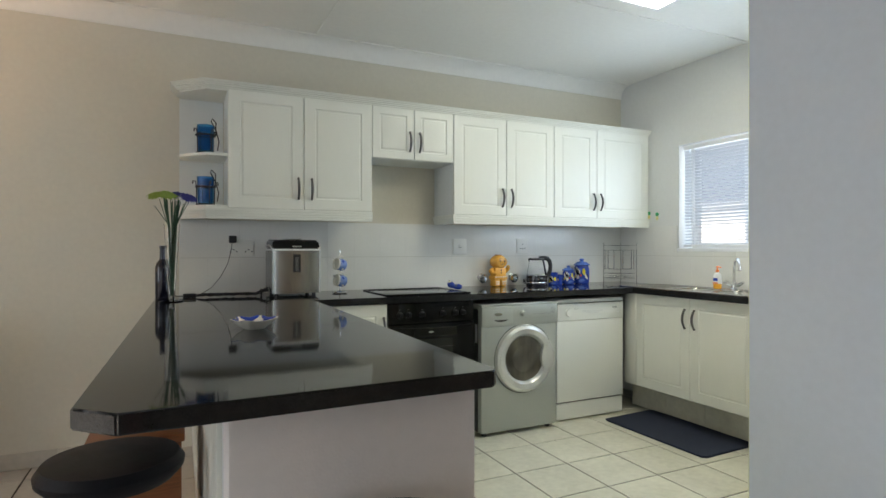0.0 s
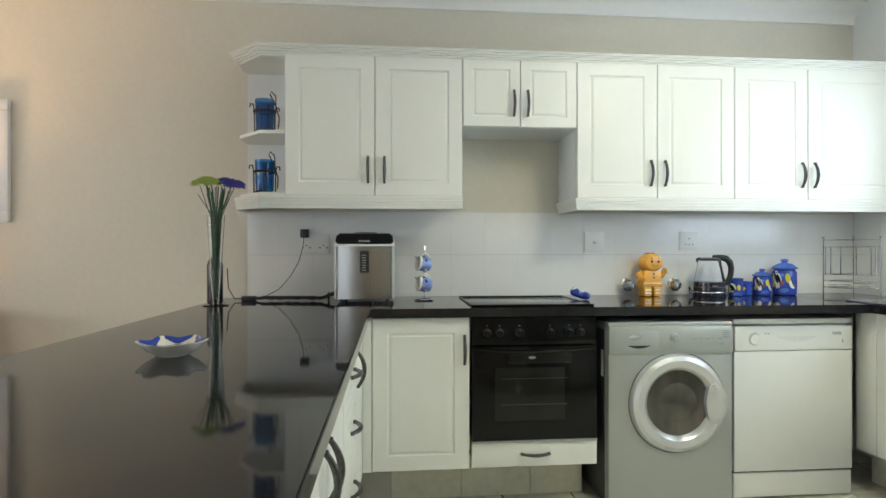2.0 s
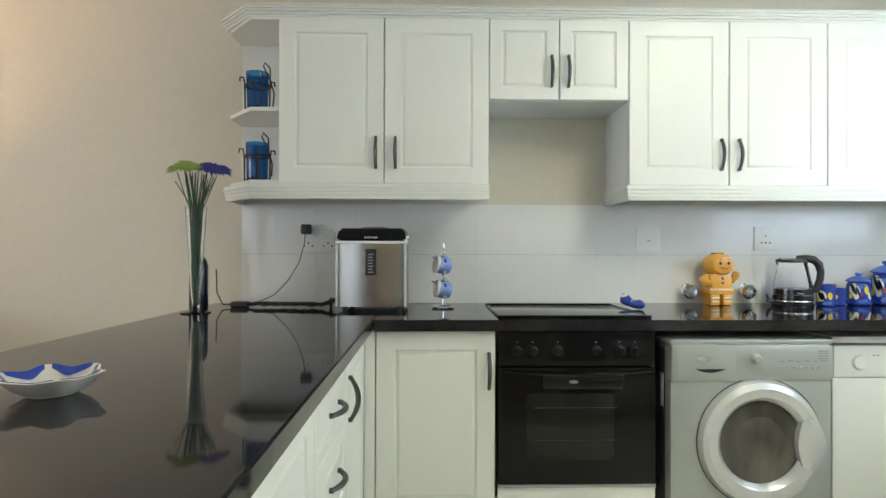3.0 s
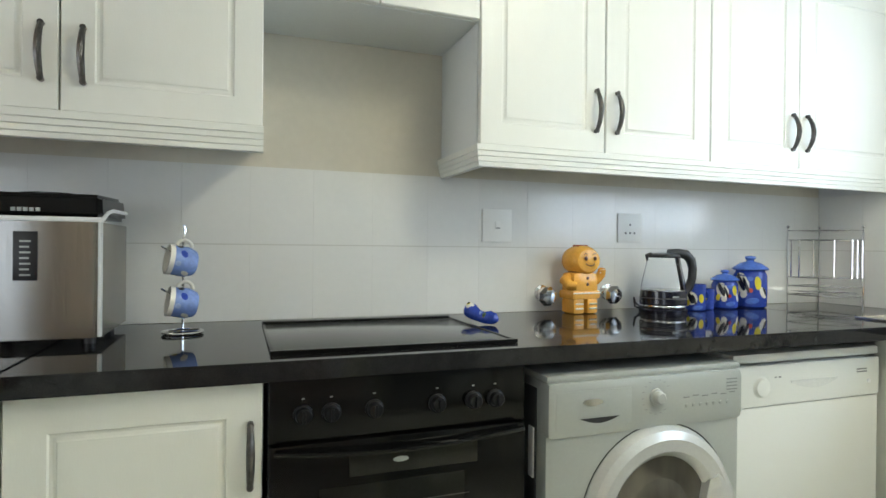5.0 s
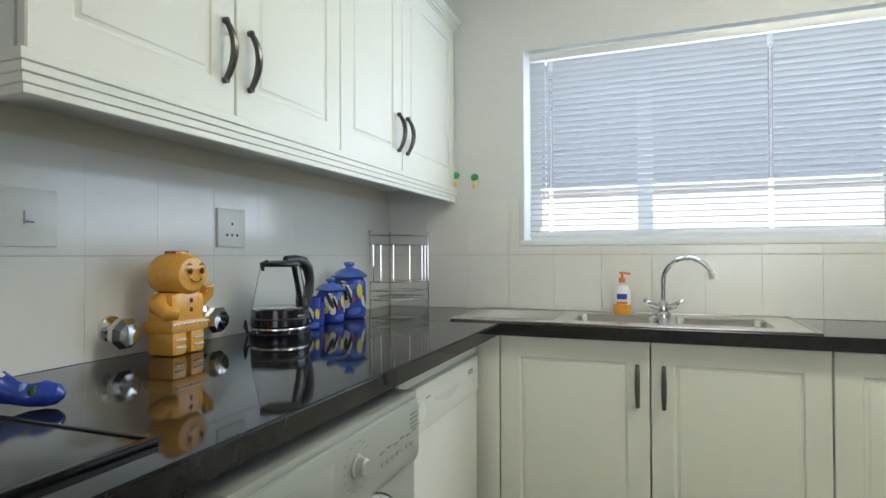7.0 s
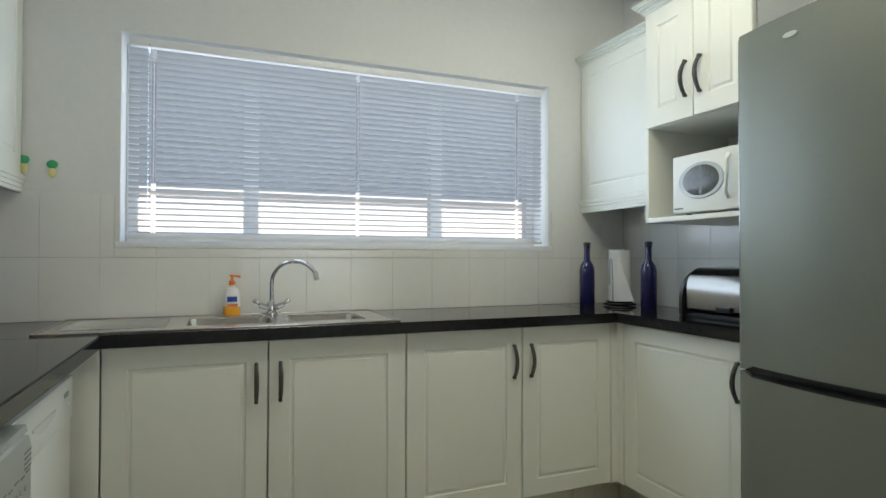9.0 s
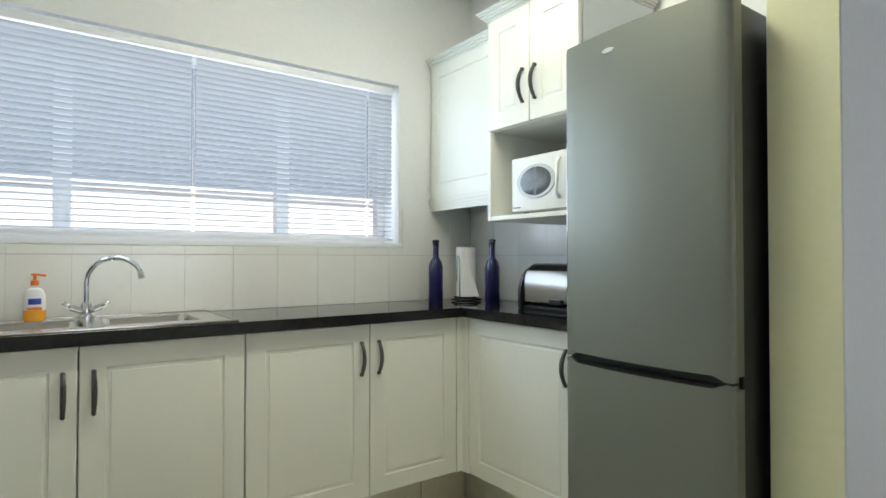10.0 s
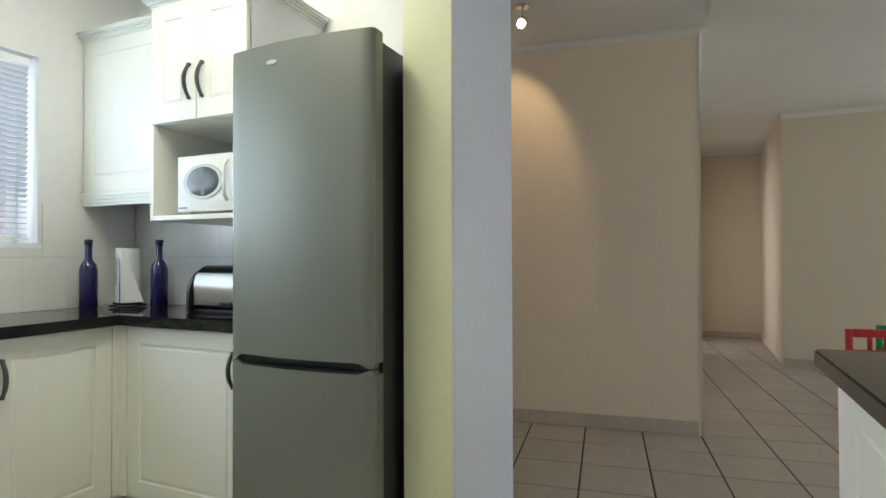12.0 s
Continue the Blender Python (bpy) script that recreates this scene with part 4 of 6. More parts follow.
soap = on_top("soap_dispenser", 3.755, 2.91, "white liquid soap bottle with orange pump and orange foot", "soap bottle", -90, z=ZS)
part("bottle", lathe(bmesh.new(), [(0.03, 0.035), (0.031, 0.04), (0.030, 0.085), (0.022, 0.104), (0.010, 0.11), (0.010, 0.118)], 24, squash=(1, 0.65)), WHITE, soap)
part("orange_base", lathe(bmesh.new(), [(0.026, 0), (0.031, 0.006), (0.031, 0.0348)], 24, squash=(1, 0.65)), mat("amber_soap", (0.9, 0.42, 0.04), 0.25), soap)
part("label", boxes(((-0.018, -0.0218, 0.055), (0.018, -0.0205, 0.075)), bevel=0.0004), COBALT, soap)
part("label_band", boxes(((-0.02, -0.0222, 0.036), (0.02, -0.0207, 0.046)), bevel=0.0004), ORANGE, soap)
bm = lathe(bmesh.new(), [(0.012, 0.118), (0.012, 0.134), (0.005, 0.136), (0.005, 0.15), (0.011, 0.152), (0.010, 0.158)], 16)
tube(bm, [(0.006, 0, 0.154), (0.03, 0, 0.15)], 0.004, 8)
part("pump", bm, ORANGE, soap)

vase = on_top("flower_vase", 0.31, 3.50, "tall clear glass trumpet vase filled with green stems and daisies", "vase")
part("glass", lathe(bmesh.new(), [(0.056, 0), (0.056, 0.004), (0.016, 0.012), (0.014, 0.02), (0.018, 0.06), (0.040, 0.415), (0.038, 0.415), (0.016, 0.06), (0.010, 0.03)], 32), CLEAR, vase)
rnd = random.Random(5)
bm = bmesh.new()
for k in range(36):
    a = rnd.uniform(0, 2 * math.pi)
    r0, r1, r2 = rnd.uniform(0, 0.008), rnd.uniform(0.008, 0.028), rnd.uniform(0.03, 0.085)
    tube(bm, [(r0 * math.cos(a), r0 * math.sin(a), 0.035), (r1 * math.cos(a), r1 * math.sin(a), 0.40), (r2 * math.cos(a), r2 * math.sin(a) * 0.6, rnd.uniform(0.51, 0.555))], 0.0019, 5)
part("stem_cluster", bm, STEM, vase)
for nm, fx, fy, fz, tilt, material, r in (("lime_daisy", -0.025, -0.035, 0.560, 14, LIME, 0.062), ("lime_daisy", -0.085, 0.01, 0.560, -16, LIME, 0.055), ("indigo_daisy", 0.08, -0.02, 0.552, 22, INDIGO, 0.062),
                                      ("indigo_daisy", 0.02, 0.04, 0.57, -6, INDIGO, 0.05), ("lime_daisy", -0.04, 0.045, 0.568, 4, LIME, 0.05), ("indigo_daisy", 0.095, 0.03, 0.556, 28, INDIGO, 0.052)):
    bm = bmesh.new()
    for layer, (n, rr, lift) in enumerate(((22, r, 0.0), (18, r * 0.78, 0.005), (12, r * 0.5, 0.009))):
        for k in range(n):
            a = 2 * math.pi * (k + 0.4 * layer) / n
            c, s = math.cos(a), math.sin(a)
            wv = 0.0065
            z = lift + 0.007 * rnd.random()
            rr = rr * rnd.uniform(0.85, 1.1) if layer == 0 else rr
            vs = [bm.verts.new(p) for p in ((0.006 * c, 0.006 * s, z), (rr * 0.55 * c - wv * s, rr * 0.55 * s + wv * c, z + 0.007), (rr * c, rr * s, z + 0.001), (rr * 0.55 * c + wv * s, rr * 0.55 * s - wv * c, z + 0.007))]
            bm.faces.new(vs)
    ball(bm, (0, 0, 0.010), (0.011, 0.011, 0.006), 10)
    part(nm, bm, material, vase, m=pose(fx * 0.92, fy, fz - 0.004, 34, tilt, 0))

bottle = on_top("wine_bottle", 0.262, 3.645, "black glass wine bottle standing behind the flower vase", "bottle")
part("glass", lathe(bmesh.new(), [(0.034, 0), (0.037, 0.006), (0.037, 0.18), (0.03, 0.205), (0.015, 0.225), (0.0135, 0.285), (0.0155, 0.287), (0.0155, 0.298), (0.012, 0.30)]), BLACK_GLAZE, bottle)

dish = on_top("scalloped_dish", 0.585, 2.26, "blue and white scalloped ceramic dish on black granite", "dish", 8)
dish.scale = (0.84, 0.84, 0.78)
sc = lambda a, z: 0.10 * math.cos(6 * a) * min(1, z / 0.04)
def wavy(bm):
    for v in bm.verts:
        if v.co.z > 0.015:
            v.co.z += 0.003 * math.cos(6 * math.atan2(v.co.y, v.co.x)) * (v.co.z - 0.015) / 0.027
    return bm
DISH = [(0.04, 0), (0.045, 0.004), (0.070, 0.020), (0.09, 0.044), (0.0865, 0.0452), (0.066, 0.024), (0.042, 0.0085), (0.004, 0.0075)]
part("bowl", wavy(lathe(bmesh.new(), DISH, 72, wave=sc)), CREAM_GLAZE, dish)
part("foot_line", lathe(bmesh.new(), [(0.0405, 0.0002), (0.0465, 0.0032), (0.0475, 0.0045), (0.046, 0.0048)], 48), CREAM_GLAZE, dish)
for k in range(6):
    a = 60 * k + 30
    bm = bmesh.new()
    for i in range(9):
        t = radians(a + 52 * (i / 8 - 0.5))
        w = 1 + sc(t, 0.04)
        deep = 0.30 + 0.62 * math.sin(math.pi * (i + 0.4) / 8.8)
        for f in (0.0, 0.5, 1.0):
            r, z = 0.0868 - 0.0205 * f * deep, 0.0462 - 0.0212 * f * deep
            bm.verts.new((r * w * math.cos(t), r * w * math.sin(t), z + 0.0005))
    bm.verts.ensure_lookup_table()
    for i in range(8):
        for j in range(2):
            q = 3 * i + j
            bm.faces.new((bm.verts[q], bm.verts[q + 1], bm.verts[q + 4], bm.verts[q + 3]))
    part("painted_leaf", wavy(bm), COBALT, dish)
part("painted_centre", lathe(bmesh.new(), [(0.022, 0.0095), (0.020, 0.0115), (0.004, 0.012)], 20), YELLOW, dish)

ice = on_top("ice_maker", 0.98, 3.715, "stainless steel countertop ice maker with black lid", "ice maker")
IWX, IDY = 0.14, 0.145
bm = prism(bmesh.new(), [(-IWX, IDY), (-IWX, -IDY + 0.02), (-IWX + 0.006, -IDY + 0.006), (-IWX + 0.02, -IDY), (IWX - 0.02, -IDY), (IWX - 0.006, -IDY + 0.006), (IWX, -IDY + 0.02), (IWX, IDY)], 0.018, 0.272)
part("body", bm, STEEL, ice)
part("rim_band", boxes(((-IWX - 0.003, -IDY - 0.004, 0.272), (IWX + 0.003, -IDY + 0.012, 0.283)), bevel=0.003), WHITE, ice)
for sx in (-1, 1):
    part("rim_band", tube(bmesh.new(), [(sx * (IWX + 0.0005), -IDY + 0.008, 0.277), (sx * (IWX + 0.001), -IDY + 0.06, 0.296), (sx * (IWX + 0.0005), -IDY + 0.12, 0.304), (sx * IWX, IDY - 0.01, 0.306)], 0.0045, 8), WHITE, ice)
bm = prism(bmesh.new(), [(-IWX - 0.001, -0.145), (-IWX - 0.001, 0.14), (IWX + 0.001, 0.14), (IWX + 0.001, -0.145)], 0.283, 0.343)
for v in bm.verts:
    if v.co.z > 0.3:
        v.co.x *= 0.95
        v.co.y = v.co.y * 0.90 + 0.012
        if v.co.y < 0:
            v.co.z -= 0.008
bmesh.ops.bevel(bm, geom=list(bm.edges), offset=0.010, segments=3, affect="EDGES")
lid = part("lid", bm, BLACK, ice, "black lid with clear window")
part("lid_window", lathe(bmesh.new(), [(0.06, 0), (0.055, 0.003), (0.01, 0.004)], 24, squash=(1, 0.6)), CLEAR, lid, m=pose(0, 0.0, 0.341))
# Left strip is trim; the right one models a highlight on the steel corner.
for sx in (-1, 1):
    part("corner_trim", tube(bmesh.new(), [(sx * (IWX - 0.002), -IDY + 0.0035, 0.02), (sx * (IWX - 0.002), -IDY + 0.0035, 0.272)], 0.0048, 8), PALE_SILVER, ice, "pale corner strip for the left trim and right metal highlight")
part("control_strip", boxes(((-0.022, -IDY - 0.003, 0.145), (0.022, -IDY + 0.001, 0.25)), bevel=0.001), BLACK_PLASTIC, ice)
part("control_print", boxes(*[((-0.010, -IDY - 0.0038, 0.155 + 0.012 * k), (0.010 - 0.003 * (k % 2), -IDY - 0.0028, 0.159 + 0.012 * k)) for k in range(7)]), SILVER, ice)
part("badge", boxes(*[((-0.026 + 0.011 * k, -0.1490, 0.293), (-0.018 + 0.011 * k, -0.1455, 0.301)) for k in range(5)]), SILVER, ice)
for x in (-0.11, 0.11):
    for y in (-0.1, 0.1):
        part("foot", lathe(bmesh.new(), [(0.012, 0), (0.012, 0.019)], 12), BLACK_PLASTIC, ice, m=pose(x, y, 0))

# sockets, plugs and leads
def wall_socket(name, x, z, w, h, holes, label, switches=1):
    s = thing(name, pose(x, BY - 0.006, z), label, "socket")
    part("plate", boxes(((-w / 2, -0.009, -h / 2), (w / 2, 0.0, h / 2)), bevel=0.002), PLATE, s)
    for i in range(switches):
        sx = (i - (switches - 1) / 2) * 0.05
        part("switch", boxes(((sx - 0.008, -0.0125, 0.016), (sx + 0.008, -0.009, 0.03)), bevel=0.001), PLATE, s)
    for hx, hz in holes:
        part("hole", lathe(bmesh.new(), [(0.0042, 0), (0.0040, 0.0006)], 10), BLACK_PLASTIC, s, m=pose(hx, -0.0092, hz, 90, 0, 0))
    return s


holes = [(-0.045, -0.012), (-0.026, -0.024), (-0.064, -0.024), (0.045, -0.012), (0.026, -0.024), (0.064, -0.024)]
wall_socket("double_socket", 0.70, 1.21, 0.15, 0.105, holes, "white double wall socket with a black plug in it", 2)
sw = wall_socket("wall_switch", 2.245, 1.222, 0.112, 0.112, [], "white square isolator switch plate on tiled wall", 0)
part("switch_key", boxes(((-0.009, -0.0135, -0.012), (0.009, -0.009, 0.014)), bevel=0.001), PLATE, sw)
part("switch_mark", boxes(((-0.008, -0.0142, -0.010), (0.008, -0.0134, -0.007))), GUNMETAL, sw)
wall_socket("wall_socket", 2.80, 1.226, 0.108, 0.108, [(0, 0.012), (-0.02, -0.02), (0.0, -0.02), (0.02, -0.02)], "white single wall socket on tiled wall", 0)
plug = thing("power_plug", pose(0.648, BY - 0.016, 1.262), "black plug pushed into the double wall socket", "plug")
part("body", boxes(((-0.023, -0.032, -0.023), (0.023, 0, 0.023)), bevel=0.007), BLACK_PLASTIC, plug)
cable = solid("power_cable", tube(bmesh.new(), [(0.644, BY - 0.03, 1.24), (0.638, BY - 0.032, 1.19), (0.618, BY - 0.04, 1.11), (0.575, BY - 0.06, 1.03), (0.52, BY - 0.09, 0.965), (0.46, BY - 0.13, 0.935), (0.405, BY - 0.17, 0.934)], 0.002, 8), BLACK_PLASTIC,
              "thin dark power lead hanging from the wall plug", "cable")
ad = on_top("adapter_block", 0.40, BY - 0.19, "black power adapter block lying on the granite", "adapter")
part("body", boxes(((-0.035, -0.02, 0), (0.035, 0.02, 0.024)), bevel=0.005), BLACK_PLASTIC, ad)
bundle = thing("cable_bundle", pose(0, 0, 0), "tangled bundle of black leads running to the ice maker", "cable")
rnd = random.Random(9)
for k in range(6):
    pts = [(0.43, BY - 0.19, TOP + 0.008)]
    for i in range(1, 9):
        x = 0.43 + 0.37 * i / 9
        pts.append((x, BY - 0.19 - 0.05 * i / 9 + 0.012 * math.sin(i * 1.1 + k) + rnd.uniform(-0.006, 0.006), TOP + 0.006 + 0.016 * abs(math.sin(i * 0.7 + k * 0.9))))
    pts.append((0.835, BY - 0.22 + 0.006 * k - 0.015, TOP + 0.03 + 0.004 * k))
    part("lead", tube(bmesh.new(), pts, 0.0035, 7), BLACK_PLASTIC, bundle)
part("lead", tube(bmesh.new(), [(0.37, BY - 0.19, TOP + 0.01), (0.33, BY - 0.20, TOP + 0.012), (0.29, BY - 0.16, TOP + 0.06), (0.272, BY - 0.12, TOP + 0.16)], 0.003, 7), BLACK_PLASTIC, bundle)
part("cable_tie", tube(bmesh.new(), arc((0.795, BY - 0.215, TOP + 0.02), 0.02, 0, 330, 12, "yz"), 0.004, 6, closed=True), BLACK_PLASTIC, bundle)

# mug tree
tree = on_top("mug_stand", 1.274, 3.70, "chrome wire mug stand holding two mugs", "mug stand")
part("ring_base", tube(bmesh.new(), arc((0, 0, 0.006), 0.047, 0, 352, 32, "xy"), 0.003, 6, closed=True), CHROME, tree)
part("base_bar", tube(bmesh.new(), [(-0.047, 0, 0.006), (0.047, 0, 0.006)], 0.003, 6), CHROME, tree)
part("post", tube(bmesh.new(), [(0, 0, 0.006), (0, 0, 0.24), (0.004, 0, 0.262), (0, 0, 0.275)], 0.003, 6), CHROME, tree)
for z in (0.10, 0.205):
    part("arm", tube(bmesh.new(), [(0, 0, z), (-0.03, -0.012, z + 0.004), (-0.048, -0.018, z + 0.016)], 0.0025, 6), CHROME, tree)


def mug(m, label, r=0.036, h=0.066):
    g = thing("mug", m, label, "mug")
    wall = [(r * 0.72, 0), (r * 0.86, 0.004), (r * 1.05, h * 0.35), (r, h * 0.75), (r * 1.02, h)]
    part("cup", lathe(bmesh.new(), wall + [(r * 0.94, h), (r * 0.92, h * 0.75), (r * 0.95, h * 0.35), (r * 0.3, 0.006)]), PALE_BLUE, g)
    part("handle", tube(bmesh.new(), arc((r * 0.95, 0, h * 0.5), h * 0.28, -80, 80, 10), 0.0045, 8), CREAM_GLAZE, g)
    part("rim_band", lathe(bmesh.new(), [(r * 1.012, h * 0.84), (r * 1.03, h * 0.99), (r * 1.03, h + 0.0008), (r * 0.92, h + 0.0008), (r * 0.90, h * 0.8)], 28), CREAM_GLAZE, g, "cream glazed rim")
    for k, material in enumerate((CREAM_GLAZE, COBALT, CREAM_GLAZE, SEA_MIST, YELLOW, CREAM_GLAZE, SEA_MIST, COBALT, BLACK_GLAZE)):
        part("painted_spot", painted(bmesh.new(), wall, 40 * k + 20, h * (0.66, 0.4, 0.72, 0.55)[k % 4], 11 + 5 * (k % 2), h * 0.11, 25 * (k % 3), 0.0006), material, g)
    return g


mug(pose(1.303, 3.685, TOP + 0.178, 0, -80, 18), "pale blue painted mug hanging high on the mug stand")
mug(pose(1.306, 3.685, TOP + 0.075, 0, -80, 14), "pale blue painted mug hanging low on the mug stand")

rest = on_top("spoon_rest", 2.075, 3.665, "bright blue fish-shaped ceramic spoon rest beside the hob", "spoon rest", -48)
rest.scale = (1.0, 1.05, 1.2)
part("fish_body", tube(bmesh.new(), [(-0.052, 0, 0.030), (-0.044, 0, 0.031), (-0.026, 0, 0.030), (-0.006, 0, 0.021), (0.012, 0, 0.017), (0.032, 0, 0.018), (0.048, 0, 0.016), (0.056, 0, 0.014)], [0.008, 0.020, 0.026, 0.019, 0.019, 0.022, 0.017, 0.006], 18, flat=0.75), COBALT, rest)
part("mouth_patch", ball(bmesh.new(), (-0.030, -0.006, 0.0405), (0.015, 0.014, 0.011), 12), CREAM_GLAZE, rest)
part("eye_patch", ball(bmesh.new(), (-0.032, -0.008, 0.0425), (0.010, 0.009, 0.0105), 12), YELLOW, rest)
part("eye", ball(bmesh.new(), (-0.033, -0.010, 0.0455), (0.006, 0.005, 0.0085), 8), BLACK_GLAZE, rest)
part("stripe", ball(bmesh.new(), (0.004, -0.004, 0.021), (0.011, 0.014, 0.0125), 12), PALE_BLUE, rest)
part("side_fin", ball(bmesh.new(), (0.02, -0.012, 0.022), (0.009, 0.009, 0.009), 10), STEM, rest)

# biscuit jar, one plain body with its painted details joined
jar = on_top("biscuit_jar", 2.528, 3.836, "ginger-brown glazed figure-shaped biscuit jar standing against tiles", "biscuit jar", 4)
part("lid", lathe(bmesh.new(), [(0.02, -0.045), (0.044, -0.043), (0.056, -0.034), (0.062, -0.018), (0.064, 0.0), (0.062, 0.02), (0.055, 0.036), (0.046, 0.0455), (0.03, 0.0485), (0.01, 0.0495)], 36, squash=(1, 0.83)), GINGER, jar, "round smiling ginger-brown lid", m=pose(0.004, 0.002, 0.184, 90, 0, 0))
bm = bmesh.new()
box(bm, (-0.055, -0.038, 0.048), (0.055, 0.040, 0.146), 0.024)
part("body", bm, GINGER, jar)
part("tunic_hem", boxes(((-0.060, -0.041, 0.050), (0.060, 0.043, 0.082)), bevel=0.012), GINGER, jar)
for s in (-1, 1):
    part("leg", boxes(((min(0.005 * s, 0.052 * s), -0.037, 0.0), (max(0.005 * s, 0.052 * s), 0.037, 0.056)), bevel=0.012), GINGER, jar)
part("arm", tube(bmesh.new(), [(-0.045, 0, 0.125), (-0.070, -0.01, 0.115), (-0.068, -0.035, 0.10), (-0.05, -0.048, 0.098)], [0.018, 0.019, 0.017, 0.014], 12), GINGER, jar)
part("arm", tube(bmesh.new(), [(0.045, 0, 0.12), (0.066, -0.008, 0.115), (0.076, -0.02, 0.135), (0.074, -0.028, 0.155)], [0.017, 0.017, 0.016, 0.013], 12), GINGER, jar)
for x in (-0.014, 0.024):
    part("eye", ball(bmesh.new(), (x, -0.0515, 0.192), (0.0065, 0.004, 0.0075), 10), DARK_BROWN, jar)
    part("eyebrow", tube(bmesh.new(), [(x - 0.007, -0.0495, 0.206), (x, -0.0495, 0.209), (x + 0.007, -0.0485, 0.207)], 0.0013, 6), DARK_BROWN, jar)
part("smile", tube(bmesh.new(), [(0.005 + 0.019 * math.cos(radians(a)), -0.0525 + 0.0025 * math.cos(radians(a)) ** 2, 0.178 + 0.011 * math.sin(radians(a))) for a in range(200, 345, 16)], 0.0015, 6), DARK_BROWN, jar)
for z in (0.124, 0.103):
    part("coat_button", ball(bmesh.new(), (0.004, -0.038, z), (0.006, 0.003, 0.006), 8), DARK_BROWN, jar)
part("lid_knob", boxes(((-0.02, -0.014, 0.232), (0.024, 0.018, 0.239)), bevel=0.003), mat("brick_red_glaze", (0.36, 0.10, 0.05), 0.25), jar)
part("neck_line", tube(bmesh.new(), [(0.043 * math.cos(radians(a)), 0.036 * math.sin(radians(a)), 0.145) for a in range(0, 360, 20)], 0.0018, 6, closed=True), DARK_BROWN, jar)
part("icing_line", tube(bmesh.new(), [(-0.058 + 0.116 * i / 16, -0.0425, 0.071 + 0.003 * (i % 2)) for i in range(17)], 0.0022, 6), CREAM_GLAZE, jar)
for x0, x1 in ((-0.044, -0.014), (0.014, 0.044)):
    for z in (0.018, 0.034):
        part("icing_line", tube(bmesh.new(), [(x0 + (x1 - x0) * i / 6, -0.038, z + 0.003 * (i % 2)) for i in range(7)], 0.0028, 6), CREAM_GLAZE, jar)
for z in (0.142, 0.150):
    part("icing_line", tube(bmesh.new(), [(0.062, -0.031, z), (0.086, -0.034, z + 0.004)], 0.0022, 6), CREAM_GLAZE, jar)

for x in (2.425, 2.70):
    v = thing("shutoff_valve", pose(x, BY - 0.006, 0.985), "chrome wall stop valve above the worktop", "valve")
    v.scale = (1.2, 1.1, 1.2)
    part("rosette", lathe(bmesh.new(), [(0.026, 0), (0.024, 0.006), (0.012, 0.010), (0.012, 0.03)], 20), CHROME, v, m=pose(0, 0, 0, 90, 0, 0))
    part("knob", lathe(bmesh.new(), [(0.016, 0.03), (0.028, 0.034), (0.03, 0.05), (0.022, 0.062), (0.006, 0.064)], 8), CHROME, v, m=pose(0, 0, 0, 98, 22, 0))

kettle = on_top("electric_kettle", 2.84, 3.78, "clear glass electric kettle with black base, lid and handle", "kettle", -10)
part("power_base", lathe(bmesh.new(), [(0.082, 0), (0.083, 0.012), (0.075, 0.02)], 32), BLACK_GLAZE, kettle)
part("chrome_band", lathe(bmesh.new(), [(0.078, 0.021), (0.079, 0.023), (0.079, 0.027), (0.078, 0.029)], 32), CHROME, kettle)
part("lower_body", lathe(bmesh.new(), [(0.078, 0.0295), (0.081, 0.034), (0.079, 0.078), (0.07, 0.080)], 32), BLACK_GLAZE, kettle)
part("band", lathe(bmesh.new(), [(0.0812, 0.052), (0.0816, 0.053), (0.0816, 0.055), (0.0812, 0.056)], 32), GUNMETAL, kettle)
part("glass_jug", lathe(bmesh.new(), [(0.077, 0.081), (0.075, 0.10), (0.060, 0.17), (0.055, 0.200), (0.0535, 0.200), (0.058, 0.17), (0.073, 0.10), (0.075, 0.084)], 32), JUG_GLASS, kettle)
part("lid", lathe(bmesh.new(), [(0.050, 0.196), (0.056, 0.201), (0.054, 0.208), (0.03, 0.213), (0.004, 0.214)], 32), BLACK_PLASTIC, kettle)
part("spout", tube(bmesh.new(), [(-0.048, 0, 0.206), (-0.066, 0, 0.203), (-0.062, 0, 0.186)], [0.010, 0.007, 0.004], 10), BLACK_PLASTIC, kettle)
part("rear_strip", tube(bmesh.new(), [(0.052, 0, 0.205), (0.064, 0, 0.15), (0.078, 0, 0.085)], [0.011, 0.009, 0.011], 10, flat=0.7), BLACK_PLASTIC, kettle)
part("handle", tube(bmesh.new(), [(0.02, 0, 0.212), (0.055, 0, 0.214), (0.088, 0, 0.208), (0.108, 0, 0.188), (0.116, 0, 0.155), (0.113, 0, 0.12), (0.102, 0, 0.09), (0.082, 0, 0.068)], [0.012, 0.013, 0.015, 0.015, 0.013, 0.013, 0.013, 0.012], 12, flat=1.2), BLACK_PLASTIC, kettle)
part("mark", boxes(((-0.012, -0.0815, 0.060), (0.012, -0.0795, 0.064))), SILVER, kettle)
part("power_lead", tube(bmesh.new(), [(-0.07, 0.02, 0.01), (-0.098, 0.02, 0.02), (-0.096, 0.03, 0.05), (-0.075, 0.06, 0.03), (-0.02, 0.11, 0.004)], 0.0035, 8), BLACK_PLASTIC, kettle)


